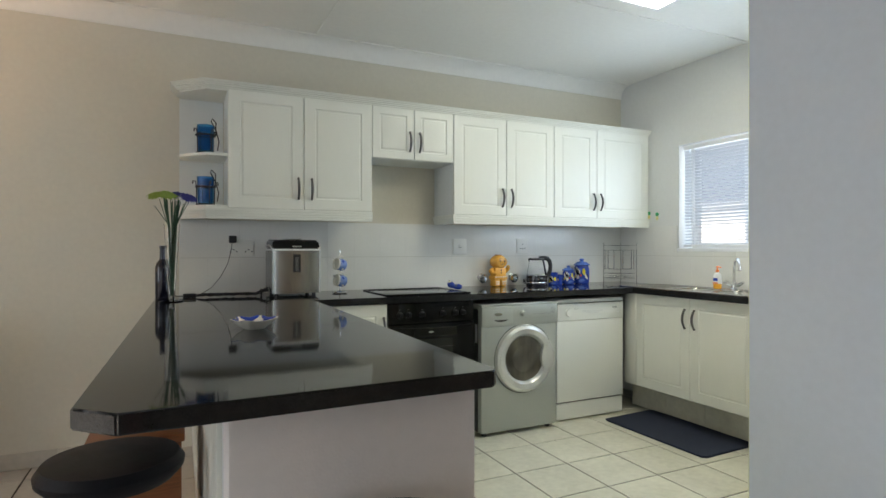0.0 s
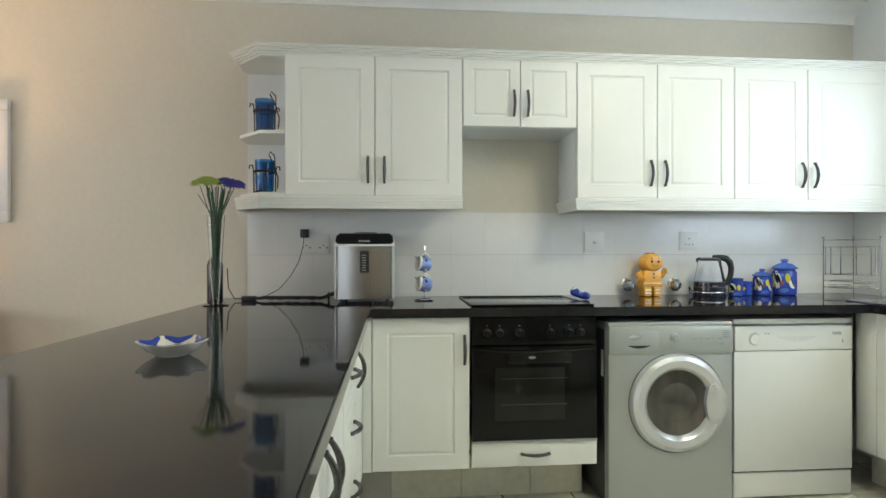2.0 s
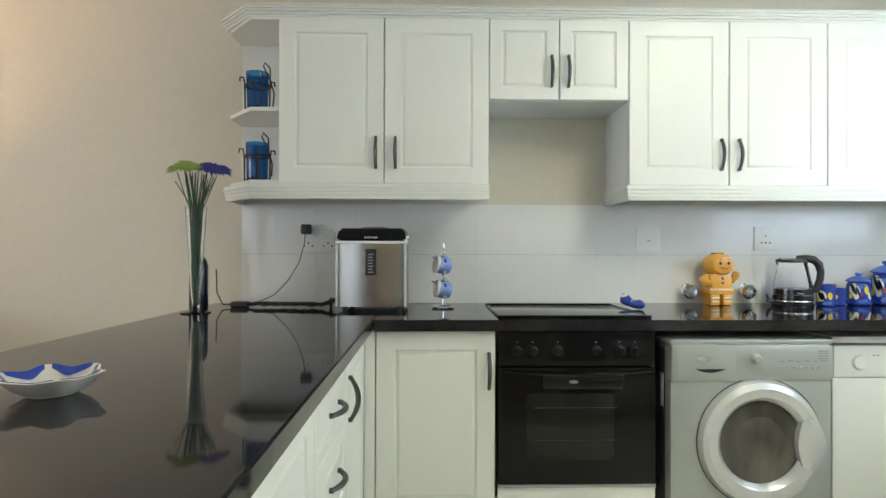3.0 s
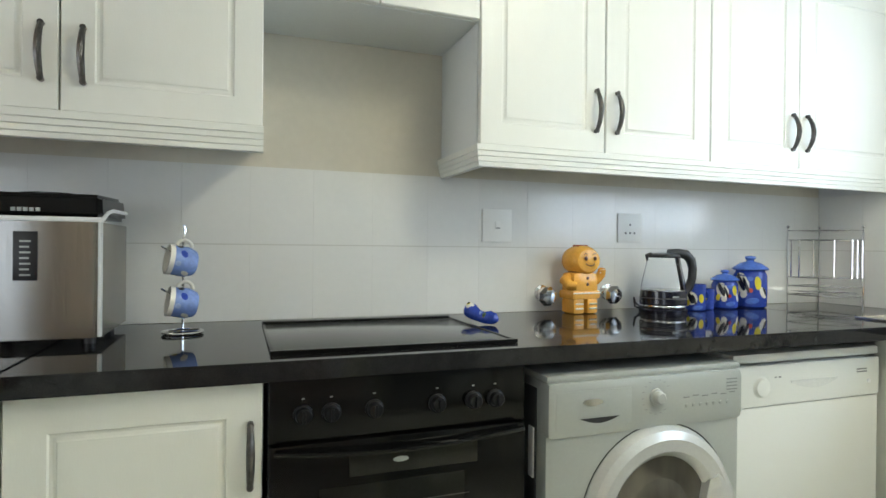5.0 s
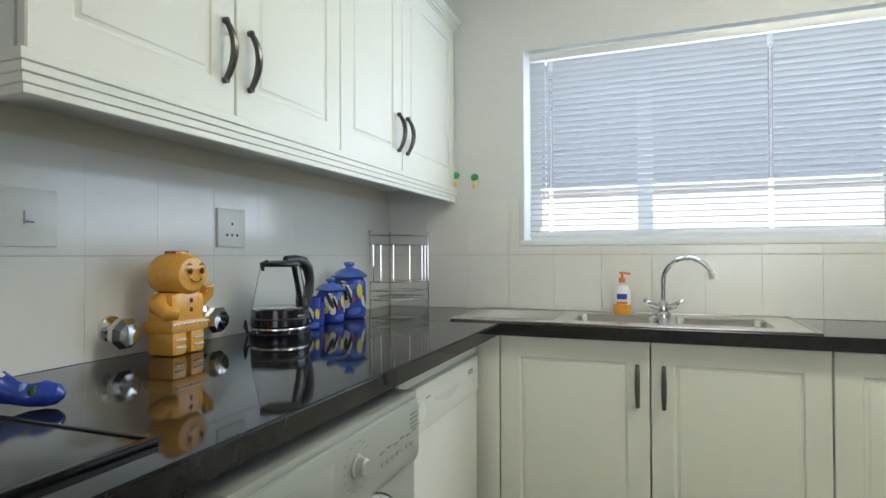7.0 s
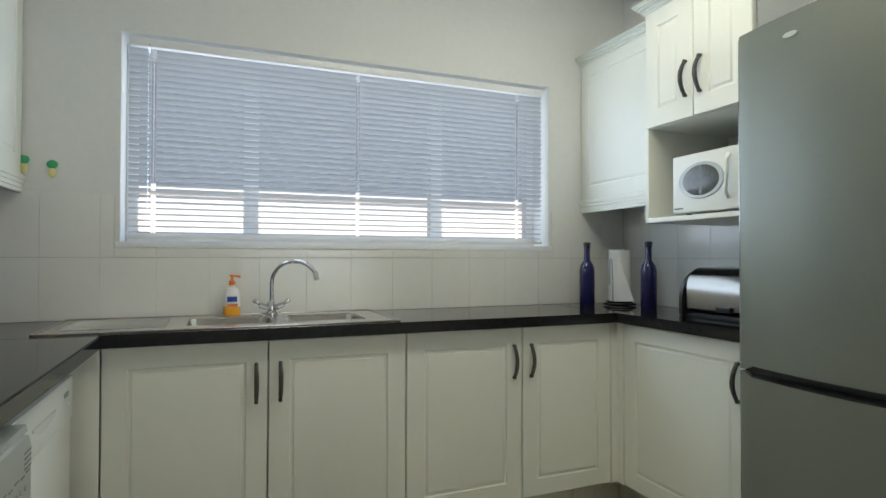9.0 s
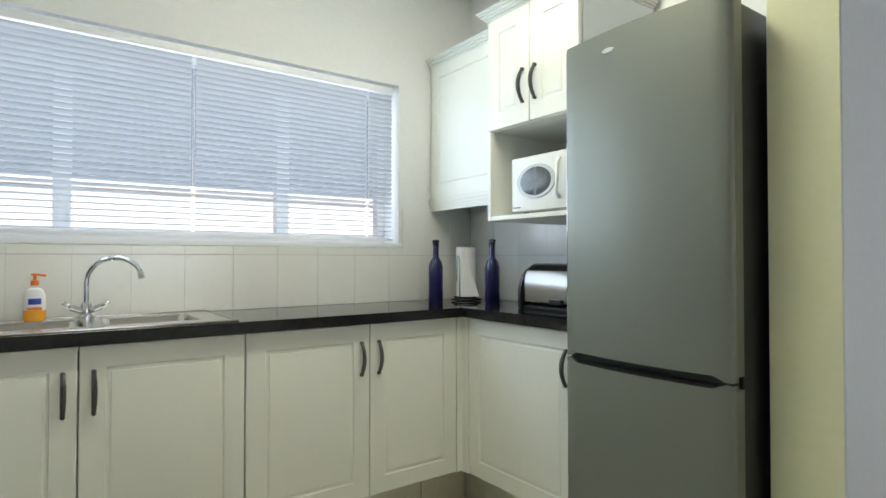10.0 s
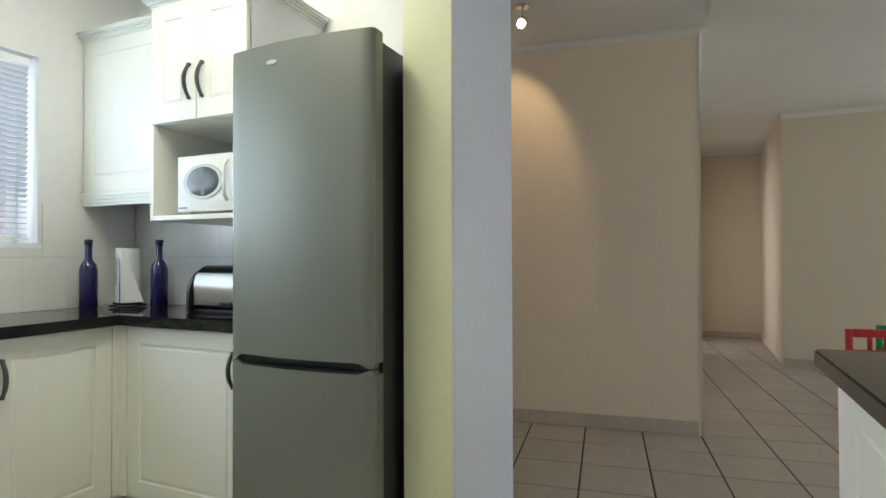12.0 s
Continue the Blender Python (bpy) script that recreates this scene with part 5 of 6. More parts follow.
SEA_BLUE = mat("light_cobalt_glaze", (0.08, 0.17, 0.56), 0.14, vary=0.3, scale=25)
PATTERN = ((-168, 0.48, 26, 0.20, 20, CREAM_GLAZE, 0.0006), (-172, 0.50, 9, 0.19, 24, BLACK_GLAZE, 0.0010), (-152, 0.44, 6, 0.16, 20, BLACK_GLAZE, 0.0010), (-160, 0.26, 12, 0.07, -20, CREAM_GLAZE, 0.0008),
           (-112, 0.48, 12, 0.13, 5, YELLOW, 0.0006), (-130, 0.14, 24, 0.06, 10, SEA_BLUE, 0.0006), (-138, 0.56, 11, 0.045, 0, SEA_BLUE, 0.0006), (-186, 0.30, 10, 0.09, -15, YELLOW, 0.0006),
           (-136, 0.34, 7, 0.045, 0, RED_GLAZE, 0.0008), (-90, 0.30, 14, 0.12, 30, CREAM_GLAZE, 0.0006), (-84, 0.32, 5, 0.10, 30, BLACK_GLAZE, 0.0010))


def canister(x, y, r, h, label, turn=0):
    c = on_top("canister", x, y, label, "canister")
    pot = [(r * 0.85, 0), (r * 0.98, 0.006), (r * 1.02, h * 0.3), (r * 1.0, h * 0.62), (r * 0.90, h * 0.68), (r * 0.86, h * 0.71)]
    part("pot", lathe(bmesh.new(), pot, 32), COBALT, c)
    # Lid takes the lighter blue to show the light reflected on it.
    part("lid", lathe(bmesh.new(), [(r * 0.98, h * 0.715), (r * 1.1, h * 0.73), (r * 1.1, h * 0.75), (r * 0.9, h * 0.80), (r * 0.6, h * 0.86), (r * 0.25, h * 0.885), (r * 0.2, h * 0.91), (r * 0.34, h * 0.945), (r * 0.3, h * 0.985), (r * 0.05, h)], 32), SEA_BLUE, c, "blue glazed lid with a round knob, lightened for its reflection")
    for a, z, da, dz, lean, material, lift in PATTERN:
        part("painted_patch", painted(bmesh.new(), pot, a + turn, h * z, da, h * dz, lean, lift), material, c)
    return c


def straight_mug(x, y, r, h, label, turn=0):
    c = on_top("mug", x, y, label, "mug")
    wall = [(r * 0.9, 0), (r, 0.004), (r * 1.01, h * 0.5), (r * 1.04, h)]
    part("cup", lathe(bmesh.new(), wall + [(r * 0.96, h), (r * 0.93, h * 0.5), (r * 0.3, 0.008)], 28), COBALT, c)
    part("handle", tube(bmesh.new(), arc((r * 0.95, 0, h * 0.5), h * 0.28, -80, 80, 10), 0.0045, 8), COBALT, c)
    for a, z, da, dz, lean, material, lift in (PATTERN[0], PATTERN[1], PATTERN[2], PATTERN[4], PATTERN[5], PATTERN[7]):
        part("painted_patch", painted(bmesh.new(), wall, a + turn, h * z, da * 1.3, h * dz * 1.3, lean, lift), material, c)
    return c


canister(3.322, 3.84, 0.060, 0.205, "large cobalt blue ceramic canister painted with striped fish, against the tiles")
canister(3.180, 3.83, 0.047, 0.15, "medium cobalt blue ceramic canister painted with striped fish", 22)
straight_mug(3.080, 3.83, 0.034, 0.078, "dark blue fish-painted ceramic mug standing by the canisters", -24)
straight_mug(3.005, 3.80, 0.037, 0.098, "taller dark blue fish-painted ceramic mug standing behind the kettle", 14)

rack = on_top("corner_rack", 3.815, 3.925, "chrome wire corner rack with rounded tiers on the granite", "rack")
def loop(z, r=0.2):
    return [(-0.012, -0.012, z), (-r, -0.012, z)] + [(-0.012 - (r - 0.012) * math.cos(radians(a)), -0.012 - (r - 0.012) * math.sin(radians(a)), z) for a in range(8, 90, 8)] + [(-0.012, -r, z)]
for z in (0.04, 0.078, 0.115, 0.272, 0.312):
    part("tier_wire", tube(bmesh.new(), loop(z), 0.0022, 6, closed=True), CHROME, rack)
for x, y in ((-0.012, -0.012), (-0.2, -0.012), (-0.012, -0.2)):
    part("post", tube(bmesh.new(), [(x, y, 0.0), (x, y, 0.322)], 0.0028, 6), CHROME, rack)
    part("finial", ball(bmesh.new(), (x, y, 0.328), (0.007, 0.007, 0.007), 10), CHROME, rack)
for k in (0, 1, 2.6, 4.8, 6.9, 7.6, 8.4):
    a = radians(5 + k * 10)
    x, y = -0.012 - 0.188 * math.cos(a), -0.012 - 0.188 * math.sin(a)
    part("upright", tube(bmesh.new(), [(x, y, 0.115), (x, y, 0.272)], 0.0031, 8), CHROME, rack)
for k in range(5):
    part("floor_wire", tube(bmesh.new(), [(-0.04 - 0.035 * k, -0.012, 0.055), (-0.04 - 0.035 * k, -0.012 - math.sqrt(max(0.0, 0.188 ** 2 - (0.028 + 0.035 * k) ** 2)), 0.055)], 0.0018, 6), CHROME, rack)

for y, z in ((3.598, 1.476), (3.513, 1.464)):
    hk = thing("pineapple_hook", pose(WX - 0.002, y, z, 0, 0, -90), "small green and yellow pineapple wall hook", "hook")
    part("leaves", ball(bmesh.new(), (0, -0.006, 0.016), (0.018, 0.006, 0.016), 12), GREEN_TOY, hk)
    part("fruit", ball(bmesh.new(), (0, -0.006, -0.014), (0.013, 0.006, 0.018), 12), mat("soft_yellow", (0.75, 0.68, 0.30), 0.4), hk)

for x, y in ((3.70, 1.30), (3.47, 1.13)):
    b = on_top("blue_bottle", x, y, "deep blue glass wine bottle with dark stopper", "bottle", group="blue bottles")
    part("glass", lathe(bmesh.new(), [(0.032, 0), (0.036, 0.006), (0.036, 0.17), (0.03, 0.195), (0.015, 0.218), (0.0135, 0.275), (0.016, 0.277), (0.016, 0.286), (0.013, 0.288)]), NAVY_GLASS, b)
    part("stopper", lathe(bmesh.new(), [(0.014, 0.2885), (0.017, 0.29), (0.017, 0.302), (0.011, 0.305)], 16), BLACK_PLASTIC, b)
roll = on_top("paper_roll_holder", 3.635, 1.16, "white kitchen paper roll on a black wire stand", "kitchen roll")
part("wire_base", tube(bmesh.new(), [(0.068 * math.cos(radians(a)) * (1 + 0.12 * math.cos(radians(5 * a))), 0.068 * math.sin(radians(a)) * (1 + 0.12 * math.cos(radians(5 * a))), 0.008) for a in range(0, 360, 8)], 0.0035, 6, closed=True), WIRE, roll)
part("wire_base", tube(bmesh.new(), [(0.06 * math.cos(radians(a)), 0.06 * math.sin(radians(a)), 0.02) for a in range(0, 360, 12)], 0.003, 6, closed=True), WIRE, roll)
part("paper_roll", lathe(bmesh.new(), [(0.05, 0.024), (0.05, 0.268), (0.02, 0.268), (0.02, 0.25)], 36), PAPER, roll)
bm = bmesh.new()
pr = [(0.050, 0.0), (0.0505, 0.012), (0.047, 0.028), (0.056, 0.045), (0.052, 0.06)]
a0 = [bm.verts.new((-0.0505 * math.cos(radians(50)) - 0.02 * 0, 0.052 - 0.004 * i, 0.262 - 0.006 * i)) for i in range(5)]
a1 = [bm.verts.new((-0.062 - 0.012 * i, 0.052 - 0.012 * i, 0.030 - 0.001 * i)) for i in range(5)]
for i in range(4):
    bm.faces.new((a0[i], a0[i + 1], a1[i + 1], a1[i]))
part("loose_sheet", bm, PAPER, roll)
part("tension_wire", tube(bmesh.new(), [(-0.02, 0.055, 0.02), (-0.02, 0.056, 0.20), (-0.012, 0.056, 0.225), (0.0, 0.056, 0.22), (0.002, 0.056, 0.10)], 0.0025, 6), CHROME, roll)

bread = on_top("bread_bin", 2.955, 1.125, "stainless steel roll-top bread bin with black ends", "bread bin", 180)
bread.scale = (1.0, 1.0, 1.12)
prof = [(-0.10, 0.018), (-0.118, 0.03)] + [(-0.03 - 0.088 * math.cos(radians(a)), 0.075 + 0.095 * math.sin(radians(a))) for a in range(0, 100, 10)] + [(0.10, 0.172), (0.11, 0.16), (0.11, 0.018)]
def side(x0, x1, grow):
    bm = prism(bmesh.new(), [(y * grow, z * grow - 0.006 * (grow - 1) * 40) for y, z in prof], x0, x1)
    bmesh.ops.rotate(bm, verts=bm.verts, matrix=Matrix(((0, 0, 1), (1, 0, 0), (0, 1, 0))))
    return bm
def prism_side(x0, x1):
    """The dark upper band of the roll top, a little proud of the shell."""
    outer = [(-0.03 - 0.090 * math.cos(radians(a)), 0.075 + 0.097 * math.sin(radians(a))) for a in range(48, 100, 6)] + [(0.09, 0.175)]
    inner = [(0.09, 0.168)] + [(-0.03 - 0.082 * math.cos(radians(a)), 0.075 + 0.090 * math.sin(radians(a))) for a in range(96, 47, -6)]
    bm = prism(bmesh.new(), outer + inner, x0, x1)
    bmesh.ops.rotate(bm, verts=bm.verts, matrix=Matrix(((0, 0, 1), (1, 0, 0), (0, 1, 0))))
    return bm
part("shell", side(-0.19, 0.19, 1.0), STEEL, bread)
for x in (-0.205, 0.19):
    part("end_cap", side(x, x + 0.015, 1.12), BLACK_PLASTIC, bread)
part("smoked_lid", prism_side(-0.188, 0.188), DARK_GLASS, bread)
part("foot_strip", boxes(((-0.2, -0.11, 0), (0.2, 0.11, 0.014)), bevel=0.003), BLACK_PLASTIC, bread)
part("grip", boxes(((-0.03, -0.131, 0.026), (0.03, -0.118, 0.045)), bevel=0.003), BLACK_PLASTIC, bread)

micro = thing("microwave", pose(3.045, 1.40, 1.304, 0, 0, 180), "small white microwave with an oval door window in its niche", "microwave")
MW, MH = 0.33, 0.218
part("body", boxes(((0, 0.012, 0.008), (MW, 0.36, MH)), bevel=0.005), APPLIANCE, micro)
part("door", boxes(((0.002, 0, 0.010), (MW - 0.004, 0.014, MH - 0.002)), bevel=0.004), APPLIANCE, micro)
part("window_surround", lathe(bmesh.new(), [(0.092, 0), (0.09, 0.004), (0.08, 0.005)], 36, squash=(1.08, 0.70)), SILVER, micro, m=pose(0.132, -0.0005, 0.118, 90, 0, 0))
part("oval_window", lathe(bmesh.new(), [(0.076, 0.003), (0.07, 0.0062), (0.01, 0.0066)], 36, squash=(1.1, 0.74)), OVAL_GLASS, micro, m=pose(0.134, -0.0005, 0.118, 90, 0, 0))
part("handle", tube(bmesh.new(), [(0.25, -0.004, 0.045), (0.253, -0.022, 0.065), (0.26, -0.026, 0.12), (0.253, -0.022, 0.17), (0.25, -0.004, 0.19)], 0.0065, 8), APPLIANCE, micro)
part("label", boxes(((0.01, -0.002, 0.022), (0.05, 0.0, 0.027))), GUNMETAL, micro)
for x in (0.03, MW - 0.03):
    part("foot", lathe(bmesh.new(), [(0.01, 0), (0.01, 0.009)], 10), BLACK_PLASTIC, micro, m=pose(x, 0.05, 0))

# candle glasses on the end shelves
for z, tilt in ((UZ + 0.0165, 0), (1.7515, 12)):
    c = thing("candle_holder", pose(0.484, 3.70, z, 0, 0, tilt), "aqua glass tumbler in a black wrought wire holder", "candle holder", "candle holders")
    c.scale = (1.05, 1.05, 1.22)
    part("glass", lathe(bmesh.new(), [(0.036, 0.008), (0.041, 0.012), (0.045, 0.135), (0.042, 0.135), (0.037, 0.016)], 28), AQUA, c)
    part("ring", tube(bmesh.new(), arc((0, 0, 0.088), 0.05, 0, 350, 30, "xy"), 0.0045, 6, closed=True), WIRE, c)
    part("ring", tube(bmesh.new(), arc((0, 0, 0.004), 0.048, 0, 350, 30, "xy"), 0.003, 6, closed=True), WIRE, c)
    for a in (20, 110, 200, 290):
        ca, sa = math.cos(radians(a)), math.sin(radians(a))
        part("leg", tube(bmesh.new(), [(0.048 * ca, 0.048 * sa, 0.0), (0.05 * ca, 0.05 * sa, 0.09), (0.055 * ca, 0.055 * sa, 0.112), (0.068 * ca, 0.068 * sa, 0.112), (0.07 * ca, 0.07 * sa, 0.098)], 0.0035, 6), WIRE, c)
    part("hanger", tube(bmesh.new(), [(0.05, -0.01, 0.09), (0.05, -0.02, 0.15), (0.03, -0.02, 0.168), (0.024, -0.02, 0.155), (0.05, -0.025, 0.11), (0.066, -0.02, 0.06), (0.06, -0.01, 0.02)], 0.0032, 6), WIRE, c)

# ---- floor mat, stools, chest ----
bm = prism(bmesh.new(), [(3.085, 2.44), (3.54, 2.46), (3.56, 2.49), (3.525, 3.26), (3.50, 3.29), (3.06, 3.26), (3.045, 3.22), (3.06, 2.46)], 0.001, 0.011)
bmesh.ops.bevel(bm, geom=[e for e in bm.edges if e.verts[0].co.z > 0.01 and e.verts[1].co.z > 0.01], offset=0.004, segments=2, affect="EDGES")
solid("kitchen_mat", bm, NAVY, "dark navy textured kitchen mat lying before the sink", "mat")


def bar_stool(x, y, h, label):
    s = thing("bar_stool", pose(x, y, 0), label, "bar stool", "bar stools")
    part("seat", lathe(bmesh.new(), [(0.06, h - 0.075), (0.155, h - 0.07), (0.178, h - 0.045), (0.18, h - 0.03), (0.165, h - 0.008), (0.11, h), (0.01, h + 0.002)], 40), LEATHER, s, "black vinyl padded seat")
    part("column", tube(bmesh.new(), [(0, 0, 0.03), (0, 0, h - 0.07)], 0.025, 16), CHROME, s)
    part("foot_plate", lathe(bmesh.new(), [(0.2, 0), (0.2, 0.008), (0.06, 0.028), (0.03, 0.04)], 40), CHROME, s)
    part("foot_ring", tube(bmesh.new(), arc((0, 0, 0.25), 0.14, 0, 354, 36, "xy"), 0.009, 8, closed=True), CHROME, s)
    return s


bar_stool(0.178, 1.94, 0.645, "round black padded bar stool under the counter overhang")
bar_stool(0.70, 1.12, 0.69, "round black padded stool by the peninsula end")

chest = thing("wooden_chest", pose(0.22, 2.47, 0), "reddish-brown wooden chest standing under the counter overhang", "chest")
part("body", boxes(((-0.13, -0.30, 0.03), (0.13, 0.30, 0.58)), bevel=0.006), WOOD, chest)
part("lid", boxes(((-0.14, -0.31, 0.582), (0.14, 0.31, 0.61)), bevel=0.008), WOOD, chest)
for x in (-0.095, 0.095):
    for y in (-0.25, 0.25):
        part("foot", boxes(((x - 0.03, y - 0.03, 0), (x + 0.03, y + 0.03, 0.03))), WOOD, chest)

# ---- living room side: picture, side cabinet, lamp, toys ----
pic = thing("framed_picture", pose(-1.12, BY - 0.002, 1.63), "white-framed painting of a blue bay and white houses", "picture")
PW, PH = 0.56, 0.63
fr = [((-PW / 2, -0.03, -PH / 2), (PW / 2, 0, -PH / 2 + 0.055)), ((-PW / 2, -0.03, PH / 2 - 0.055), (PW / 2, 0, PH / 2)), ((-PW / 2, -0.03, -PH / 2 + 0.055), (-PW / 2 + 0.055, 0, PH / 2 - 0.055)), ((PW / 2 - 0.055, -0.03, -PH / 2 + 0.055), (PW / 2, 0, PH / 2 - 0.055))]
part("frame", boxes(*fr, bevel=0.007), WALL_LIGHT, pic, "distressed white wooden frame")
part("mount", boxes(((-PW / 2 + 0.055, -0.012, -PH / 2 + 0.055), (PW / 2 - 0.055, -0.004, PH / 2 - 0.055))), WHITE, pic)
part("painted_sky", boxes(((-0.20, -0.016, 0.05), (0.20, -0.012, 0.235))), SKY_PAINT, pic)
part("painted_horizon", boxes(((-0.20, -0.016, 0.03), (0.20, -0.012, 0.05))), mat("pale_horizon_paint", (0.55, 0.66, 0.62), 0.5), pic)
part("painted_sea", boxes(((-0.20, -0.016, -0.235), (0.20, -0.012, 0.03))), SEA, pic)
hs = [((x, -0.019, z), (x + w, -0.0155, z + h)) for x, z, w, h in ((-0.18, -0.2, 0.09, 0.08), (-0.08, -0.17, 0.1, 0.1), (0.03, -0.18, 0.08, 0.07), (0.1, -0.15, 0.09, 0.06), (0.08, -0.10, 0.05, 0.06), (-0.13, -0.1, 0.07, 0.06), (0.0, -0.06, 0.05, 0.04))]
part("painted_houses", boxes(*hs), WHITE, pic)
part("painted_dome", lathe(bmesh.new(), [(0.03, 0), (0.028, 0.002)], 20), SKY_PAINT, pic, m=pose(0.10, -0.019, -0.03, 90, 0, 0))

side_cab = thing("side_cabinet", pose(-1.3, 3.70, 0), "mid-brown wooden side cabinet against the living room wall", "cabinet")
part("body", boxes(((-0.36, -0.19, 0.06), (0.36, 0.2, 0.855)), bevel=0.004), OAK, side_cab)
part("top", boxes(((-0.385, -0.21, 0.855), (0.385, 0.22, 0.885)), bevel=0.008), OAK, side_cab)
for x in (-0.18, 0.18):
    d = part("door", boxes(((x - 0.165, -0.205, 0.09), (x + 0.165, -0.191, 0.83)), bevel=0.003), OAK, side_cab)
    part("knob", ball(bmesh.new(), (x + (0.12 if x < 0 else -0.12), -0.212, 0.5), (0.012, 0.012, 0.012), 10), GUNMETAL, d)
for x in (-0.33, 0.33):
    part("foot", boxes(((x - 0.025, -0.17, 0), (x + 0.025, 0.17, 0.06))), OAK, side_cab)
part("tag", boxes(((0.361, -0.10, 0.72), (0.364, -0.06, 0.76))), WHITE, side_cab)
tl = thing("table_lamp", pose(-1.42, 3.70, 0.885), "table lamp with a cream cloth shade, switched on", "lamp")
part("base", lathe(bmesh.new(), [(0.06, 0), (0.065, 0.01), (0.03, 0.03), (0.05, 0.09), (0.02, 0.16), (0.01, 0.18)]), CREAM_GLAZE, tl)
part("shade", lathe(bmesh.new(), [(0.15, 0.16), (0.10, 0.35), (0.098, 0.35), (0.148, 0.16)], 32), SHADE, tl)
tl.children[-1].data.materials[0] = SHADE
d = bpy.data.lights.new("table_lamp_bulb", "POINT")
d.energy, d.color, d.shadow_soft_size = 52.0, (1.0, 0.60, 0.30), 0.04
new("table_lamp_bulb", d).location = (-1.42, 3.70, 0.885 + 0.26)

for x, y, rz, material, label in ((0.175, -1.92, 9, RED_TOY, "red plastic child's chair with a slotted back"), (-0.16, -2.15, -25, GREEN_TOY, "green plastic child's chair standing on floor tiles")):
    ch = thing("child_chair", pose(x, y, 0, 0, 0, rz), label, "chair", "children's chairs")
    part("seat", boxes(((-0.18, -0.18, 0.31), (0.18, 0.16, 0.335)), bevel=0.008), material, ch)
    for lx in (-0.12, 0.12):
        for ly in (-0.15, 0.13):
            part("leg", tube(bmesh.new(), [(lx * 0.8, ly * 1.1, 0), (lx * 0.8, ly, 0.31)], 0.017, 8), material, ch)
    part("backrest", boxes(((-0.19, 0.15, 0.33), (-0.15, 0.18, 0.64)), ((0.15, 0.15, 0.33), (0.19, 0.18, 0.64)), ((-0.15, 0.15, 0.585), (0.15, 0.18, 0.64)), ((-0.15, 0.15, 0.47), (0.15, 0.18, 0.50)), ((-0.06, 0.15, 0.50), (-0.035, 0.18, 0.585)), ((0.035, 0.15, 0.50), (0.06, 0.18, 0.585)), bevel=0.006), material, ch)

# ---- tiles: walls, floors, skirtings ----
def tile_mesh(name, w, h, t, material, edge=0.003):
    """A tile lying flat, its foot corner at the origin, its top face at z 0."""
    bm = bmesh.new()
    lo = [bm.verts.new(p) for p in ((0, 0, -t), (w, 0, -t), (w, h, -t), (0, h, -t))]
    mid = [bm.verts.new(p) for p in ((0, 0, -edge * 0.6), (w, 0, -edge * 0.6), (w, h, -edge * 0.6), (0, h, -edge * 0.6))]
    hi = [bm.verts.new(p) for p in ((edge, edge, 0), (w - edge, edge, 0), (w - edge, h - edge, 0), (edge, h - edge, 0))]
    for a, b in ((lo, mid), (mid, hi)):
        for k in range(4):
            bm.faces.new((a[k], a[(k + 1) % 4], b[(k + 1) % 4], b[k]))
    bm.faces.new(hi)
    return finish(name, bm, material, False)


meshes = {}


def lay(parent, m, w, h, t, material, name="tile", edge=0.003):
    if w < 0.012 or h < 0.012:
        return None
    key = (round(w, 3), round(h, 3), t, material.name, name)
    if key not in meshes:
        meshes[key] = tile_mesh(name, w, h, t, material, edge)
    ob = new(name, meshes[key])
    ob.parent, ob.matrix_basis = parent, m
    return ob


splash = tagged(new("splashback"), kind="structure")
TW, G = 0.186, 0.0009
ROWS_Z = ((0.921, 1.146), (1.1492, 1.381))
part("bedding", boxes(((0.345, BY - 0.005, 0.921), (WX - 0.001, BY - 0.0002, 1.381))), PALE_GROUT, splash)
part("bedding", boxes(((WX - 0.005, SY + 0.001, 0.921), (WX - 0.0002, BY - 0.006, WIN_Z0 - 0.024)), ((WX - 0.005, SY + 0.001, WIN_Z0 - 0.024), (WX - 0.0002, WIN_Y0 - 0.016, 1.381)), ((WX - 0.005, WIN_Y1 + 0.016, WIN_Z0 - 0.024), (WX - 0.0002, BY - 0.006, 1.381))), PALE_GROUT, splash)
part("bedding", boxes(((2.70, SY + 0.0002, 0.921), (WX - 0.006, SY + 0.005, 1.381))), PALE_GROUT, splash)
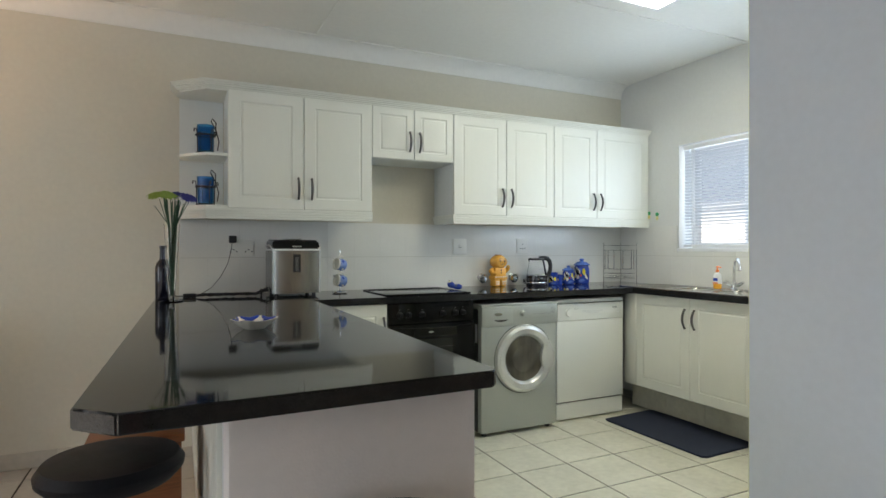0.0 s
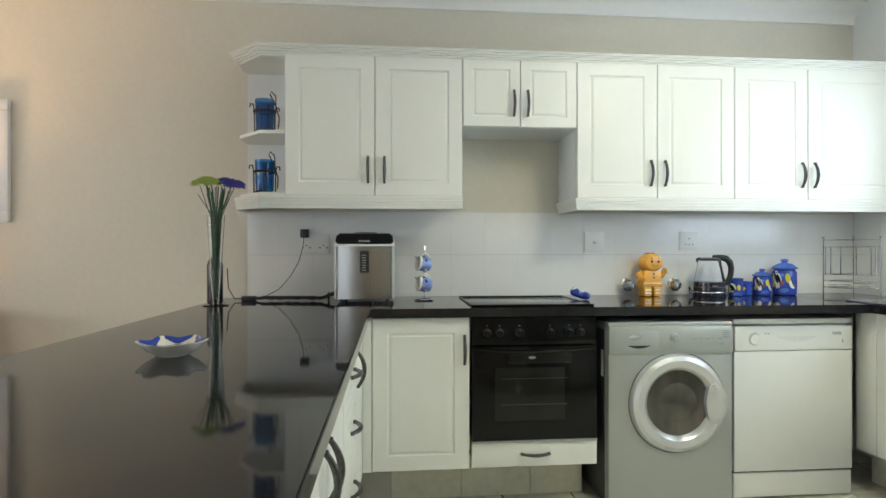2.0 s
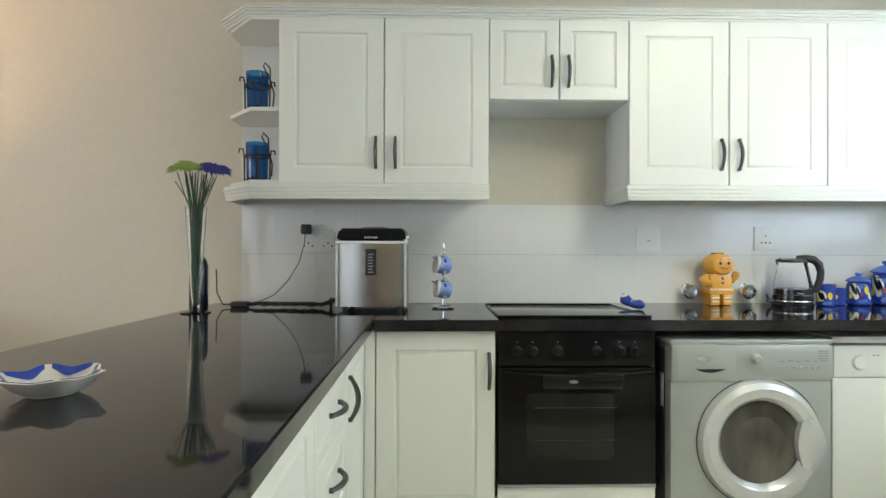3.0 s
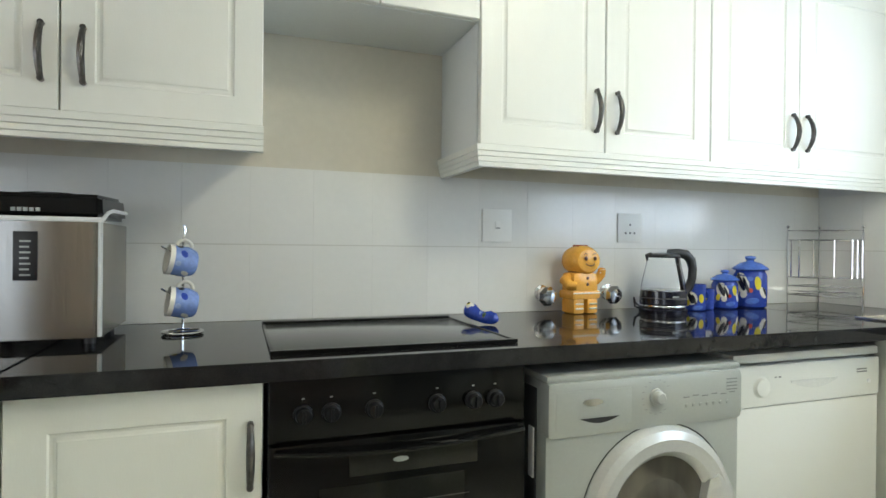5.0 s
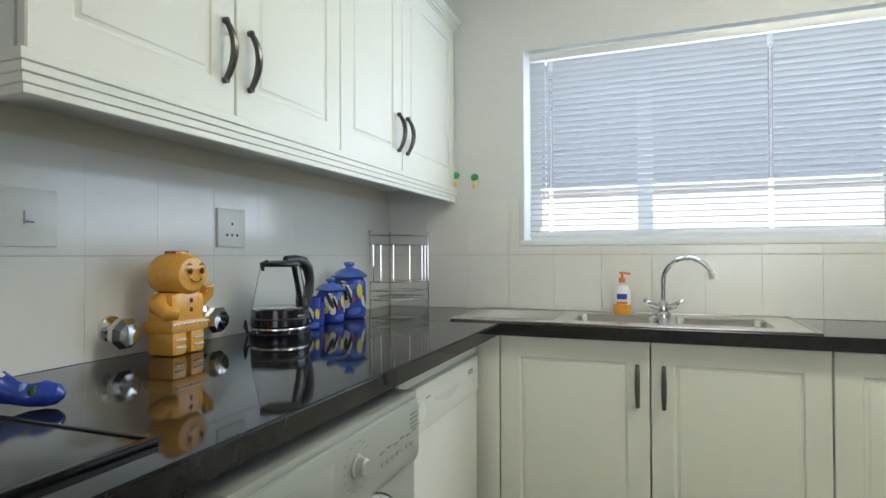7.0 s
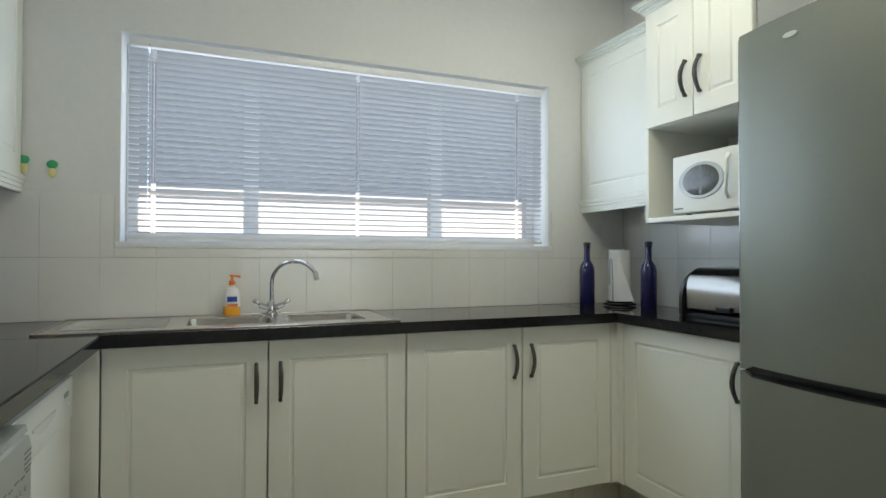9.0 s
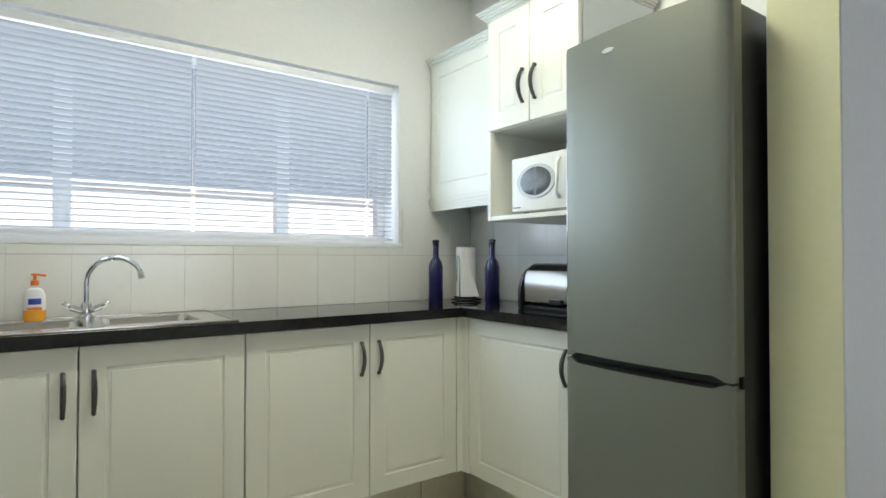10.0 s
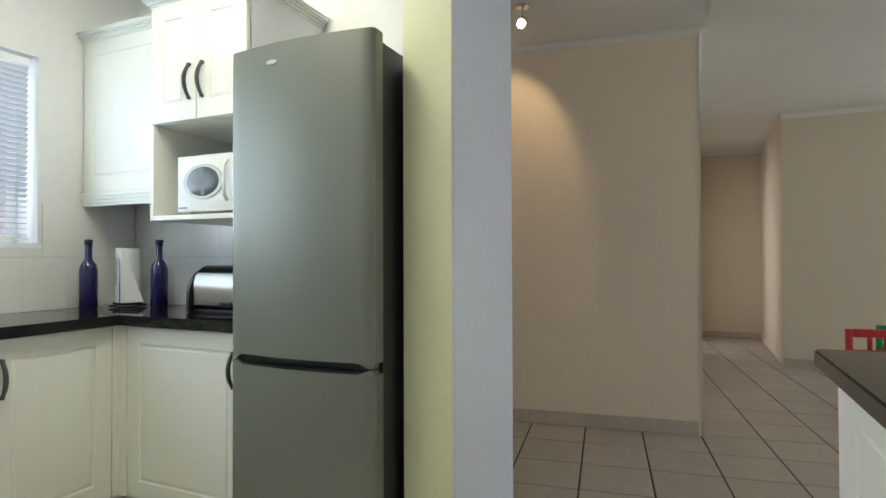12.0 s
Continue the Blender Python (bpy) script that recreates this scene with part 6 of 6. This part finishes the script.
for z0, z1 in ROWS_Z:
    x, w = 0.345, 0.16
    while x < WX - 0.01:
        lay(splash, pose(x, BY - 0.008, z0, 90, 0, 0), w - 0.0003, z1 - z0, 0.003, SPLASH, "tile", 0.0002)
        x += w
        w = min(TW, WX - 0.008 - x)
    y = BY - 0.009
    while y > SY + 0.02:
        w = min(TW, y - SY - 0.009)
        top = z1
        if y > WIN_Y0 - 0.015 and y - w < WIN_Y1 + 0.015 and z1 > WIN_Z0:
            if y > WIN_Y1 + 0.016 and y - w < WIN_Y1 + 0.016:
                lay(splash, pose(WX - 0.008, y, z0, 90, 0, -90), y - WIN_Y1 - 0.017, z1 - z0, 0.003, SPLASH, "tile", 0.0006)
            if y - w < WIN_Y0 - 0.016 < y:
                lay(splash, pose(WX - 0.008, WIN_Y0 - 0.017, z0, 90, 0, -90), WIN_Y0 - 0.017 - (y - w), z1 - z0, 0.003, SPLASH, "tile", 0.0006)
            top = WIN_Z0 - 0.024
            if top - z0 > 0.02:
                ya = min(y, WIN_Y1 + 0.0155)
                yb = max(y - w + G, WIN_Y0 - 0.0155)
                lay(splash, pose(WX - 0.008, ya, z0, 90, 0, -90), ya - yb, top - z0, 0.003, SPLASH, "tile", 0.0006)
        else:
            lay(splash, pose(WX - 0.008, y, z0, 90, 0, -90), w - G, top - z0, 0.003, SPLASH, "tile", 0.0006)
        y -= TW
    x = WX - 0.009
    while x > 2.72:
        lay(splash, pose(x, SY + 0.008, z0, 90, 0, 180), TW - G, z1 - z0, 0.003, SPLASH, "tile", 0.0006)
        x -= TW

kick = tagged(new("plinth_tiles"), kind="structure")
def kick_run(x, y, rz, length):
    m = pose(x, y, 0, 0, 0, rz)
    s = 0.0
    while s < length - 0.02:
        w = min(0.332, length - s)
        lay(kick, m @ pose(s, 0, 0.002, 90, 0, 0), w - 0.004, 0.196, 0.006, FLOOR_TILE, "plinth_tile", 0.002)
        s += 0.332
kick_run(1.11, 3.502, 0, 0.92)
kick_run(3.532, 3.49, -90, 2.24)
kick_run(3.53, 1.248, 180, 0.82)
kick_run(0.848, 1.475, 90, 2.02)

skirt = tagged(new("baseboard"), kind="structure")
def skirt_run(x, y, rz, length, first=0.0):
    m = pose(x, y, 0, 0, 0, rz)
    s = -first
    while s < length - 0.02:
        a, b = max(0, s), min(length, s + 0.332)
        lay(skirt, m @ pose(a, -0.010, 0.001, 90, 0, 0), b - a - 0.004, 0.088, 0.009, HALL_TILE, "skirting_tile", 0.002)
        s += 0.332
skirt_run(3.98, HALL_Y + 2.735 * HALL_S / HALL_C, 180 + HALL_TURN, 2.75)
skirt_run(1.245, HALL_Y, -90, 3.36)
skirt_run(0.44, -3.8, 180, 4.9)
skirt_run(0.45, -3.8, 90, 0.0)
skirt_run(1.235, -5.85, 180, 0.78)
skirt_run(-4.58, BY, 0, 4.9)
skirt_run(1.944, 1.34, -90, 0.59)
skirt_run(0.427, 3.9, -90, 2.5)

GK, GH = 0.338, 0.3365
kitchen_floor = tagged(new("floor_kitchen"), kind="structure")
hall_floor = tagged(new("floor_hall"), kind="structure")
extra = bmesh.new()
extra_hall = bmesh.new()


def loose(bm, x0, y0, w, h):
    lo = [bm.verts.new((x0 + a * w, y0 + b * h, -0.01)) for a, b in ((0, 0), (1, 0), (1, 1), (0, 1))]
    hi = [bm.verts.new((x0 + 0.003 + a * (w - 0.006), y0 + 0.003 + b * (h - 0.006), 0)) for a, b in ((0, 0), (1, 0), (1, 1), (0, 1))]
    for k in range(4):
        bm.faces.new((lo[k], lo[(k + 1) % 4], hi[(k + 1) % 4], hi[k]))
    bm.faces.new(hi)


for i in range(-21, 5):
    for j in range(-7, 3):
        x0, y0 = 2.316 + GK * i, 3.07 + GK * j
        if i >= -4 and -6 <= j:
            lay(kitchen_floor, pose(x0 + 0.002, y0 + 0.002, 0), GK - 0.0075, GK - 0.0075, 0.01, FLOOR_TILE, "floor_tile")
        else:
            loose(extra, x0 + 0.002, y0 + 0.002, GK - 0.005, GK - 0.005)
YL = 3.07 + GK * -7


def clipped(pts, limit):
    """The part of a flat polygon that lies at y below the limit."""
    out = []
    for (ax, ay), (bx, by) in zip(pts, pts[1:] + pts[:1]):
        if ay <= limit:
            out.append((ax, ay))
        if (ay <= limit) != (by <= limit):
            k = (limit - ay) / (by - ay)
            out.append((ax + (bx - ax) * k, limit))
    return out


def loose_shape(bm, pts):
    lo = [bm.verts.new((x, y, -0.01)) for x, y in pts]
    hi = [bm.verts.new((x, y, 0)) for x, y in pts]
    for k in range(len(pts)):
        bm.faces.new((lo[k], lo[(k + 1) % len(pts)], hi[(k + 1) % len(pts)], hi[k]))
    bm.faces.new(hi)


GH, JOINT = 0.3565, 0.009
for i in range(-20, 12):
    for j in range(-18, 9):
        u, v = i * GH, j * GH
        x0, y0 = 1.204 + u * HALL_C - v * HALL_S, -0.692 + u * HALL_S + v * HALL_C
        w = GH - JOINT
        corners = [(x0 + a * w * HALL_C - b * w * HALL_S, y0 + a * w * HALL_S + b * w * HALL_C) for a, b in ((0, 0), (1, 0), (1, 1), (0, 1))]
        xs, ys = [c[0] for c in corners], [c[1] for c in corners]
        if min(ys) > YL - 0.03 or max(ys) < -6.1 or max(xs) < -4.6 or min(xs) > 4.0:
            continue
        if max(ys) > YL:
            shape = clipped(corners, YL)
            if len(shape) > 2:
                loose_shape(extra_hall, shape)
        elif -5 <= i <= 4 and -9 <= j:
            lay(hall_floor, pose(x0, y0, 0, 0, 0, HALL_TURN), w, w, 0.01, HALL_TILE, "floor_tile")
        else:
            loose_shape(extra_hall, corners)
# The kitchen tile grid continues here in the darker hall tile colour.
tagged(new("far_floor_tiles", finish("far_floor_tiles", extra, HALL_TILE, False)), "ceramic floor tiles of the living side, darker than the kitchen's", "floor tiles", kind="stuff")
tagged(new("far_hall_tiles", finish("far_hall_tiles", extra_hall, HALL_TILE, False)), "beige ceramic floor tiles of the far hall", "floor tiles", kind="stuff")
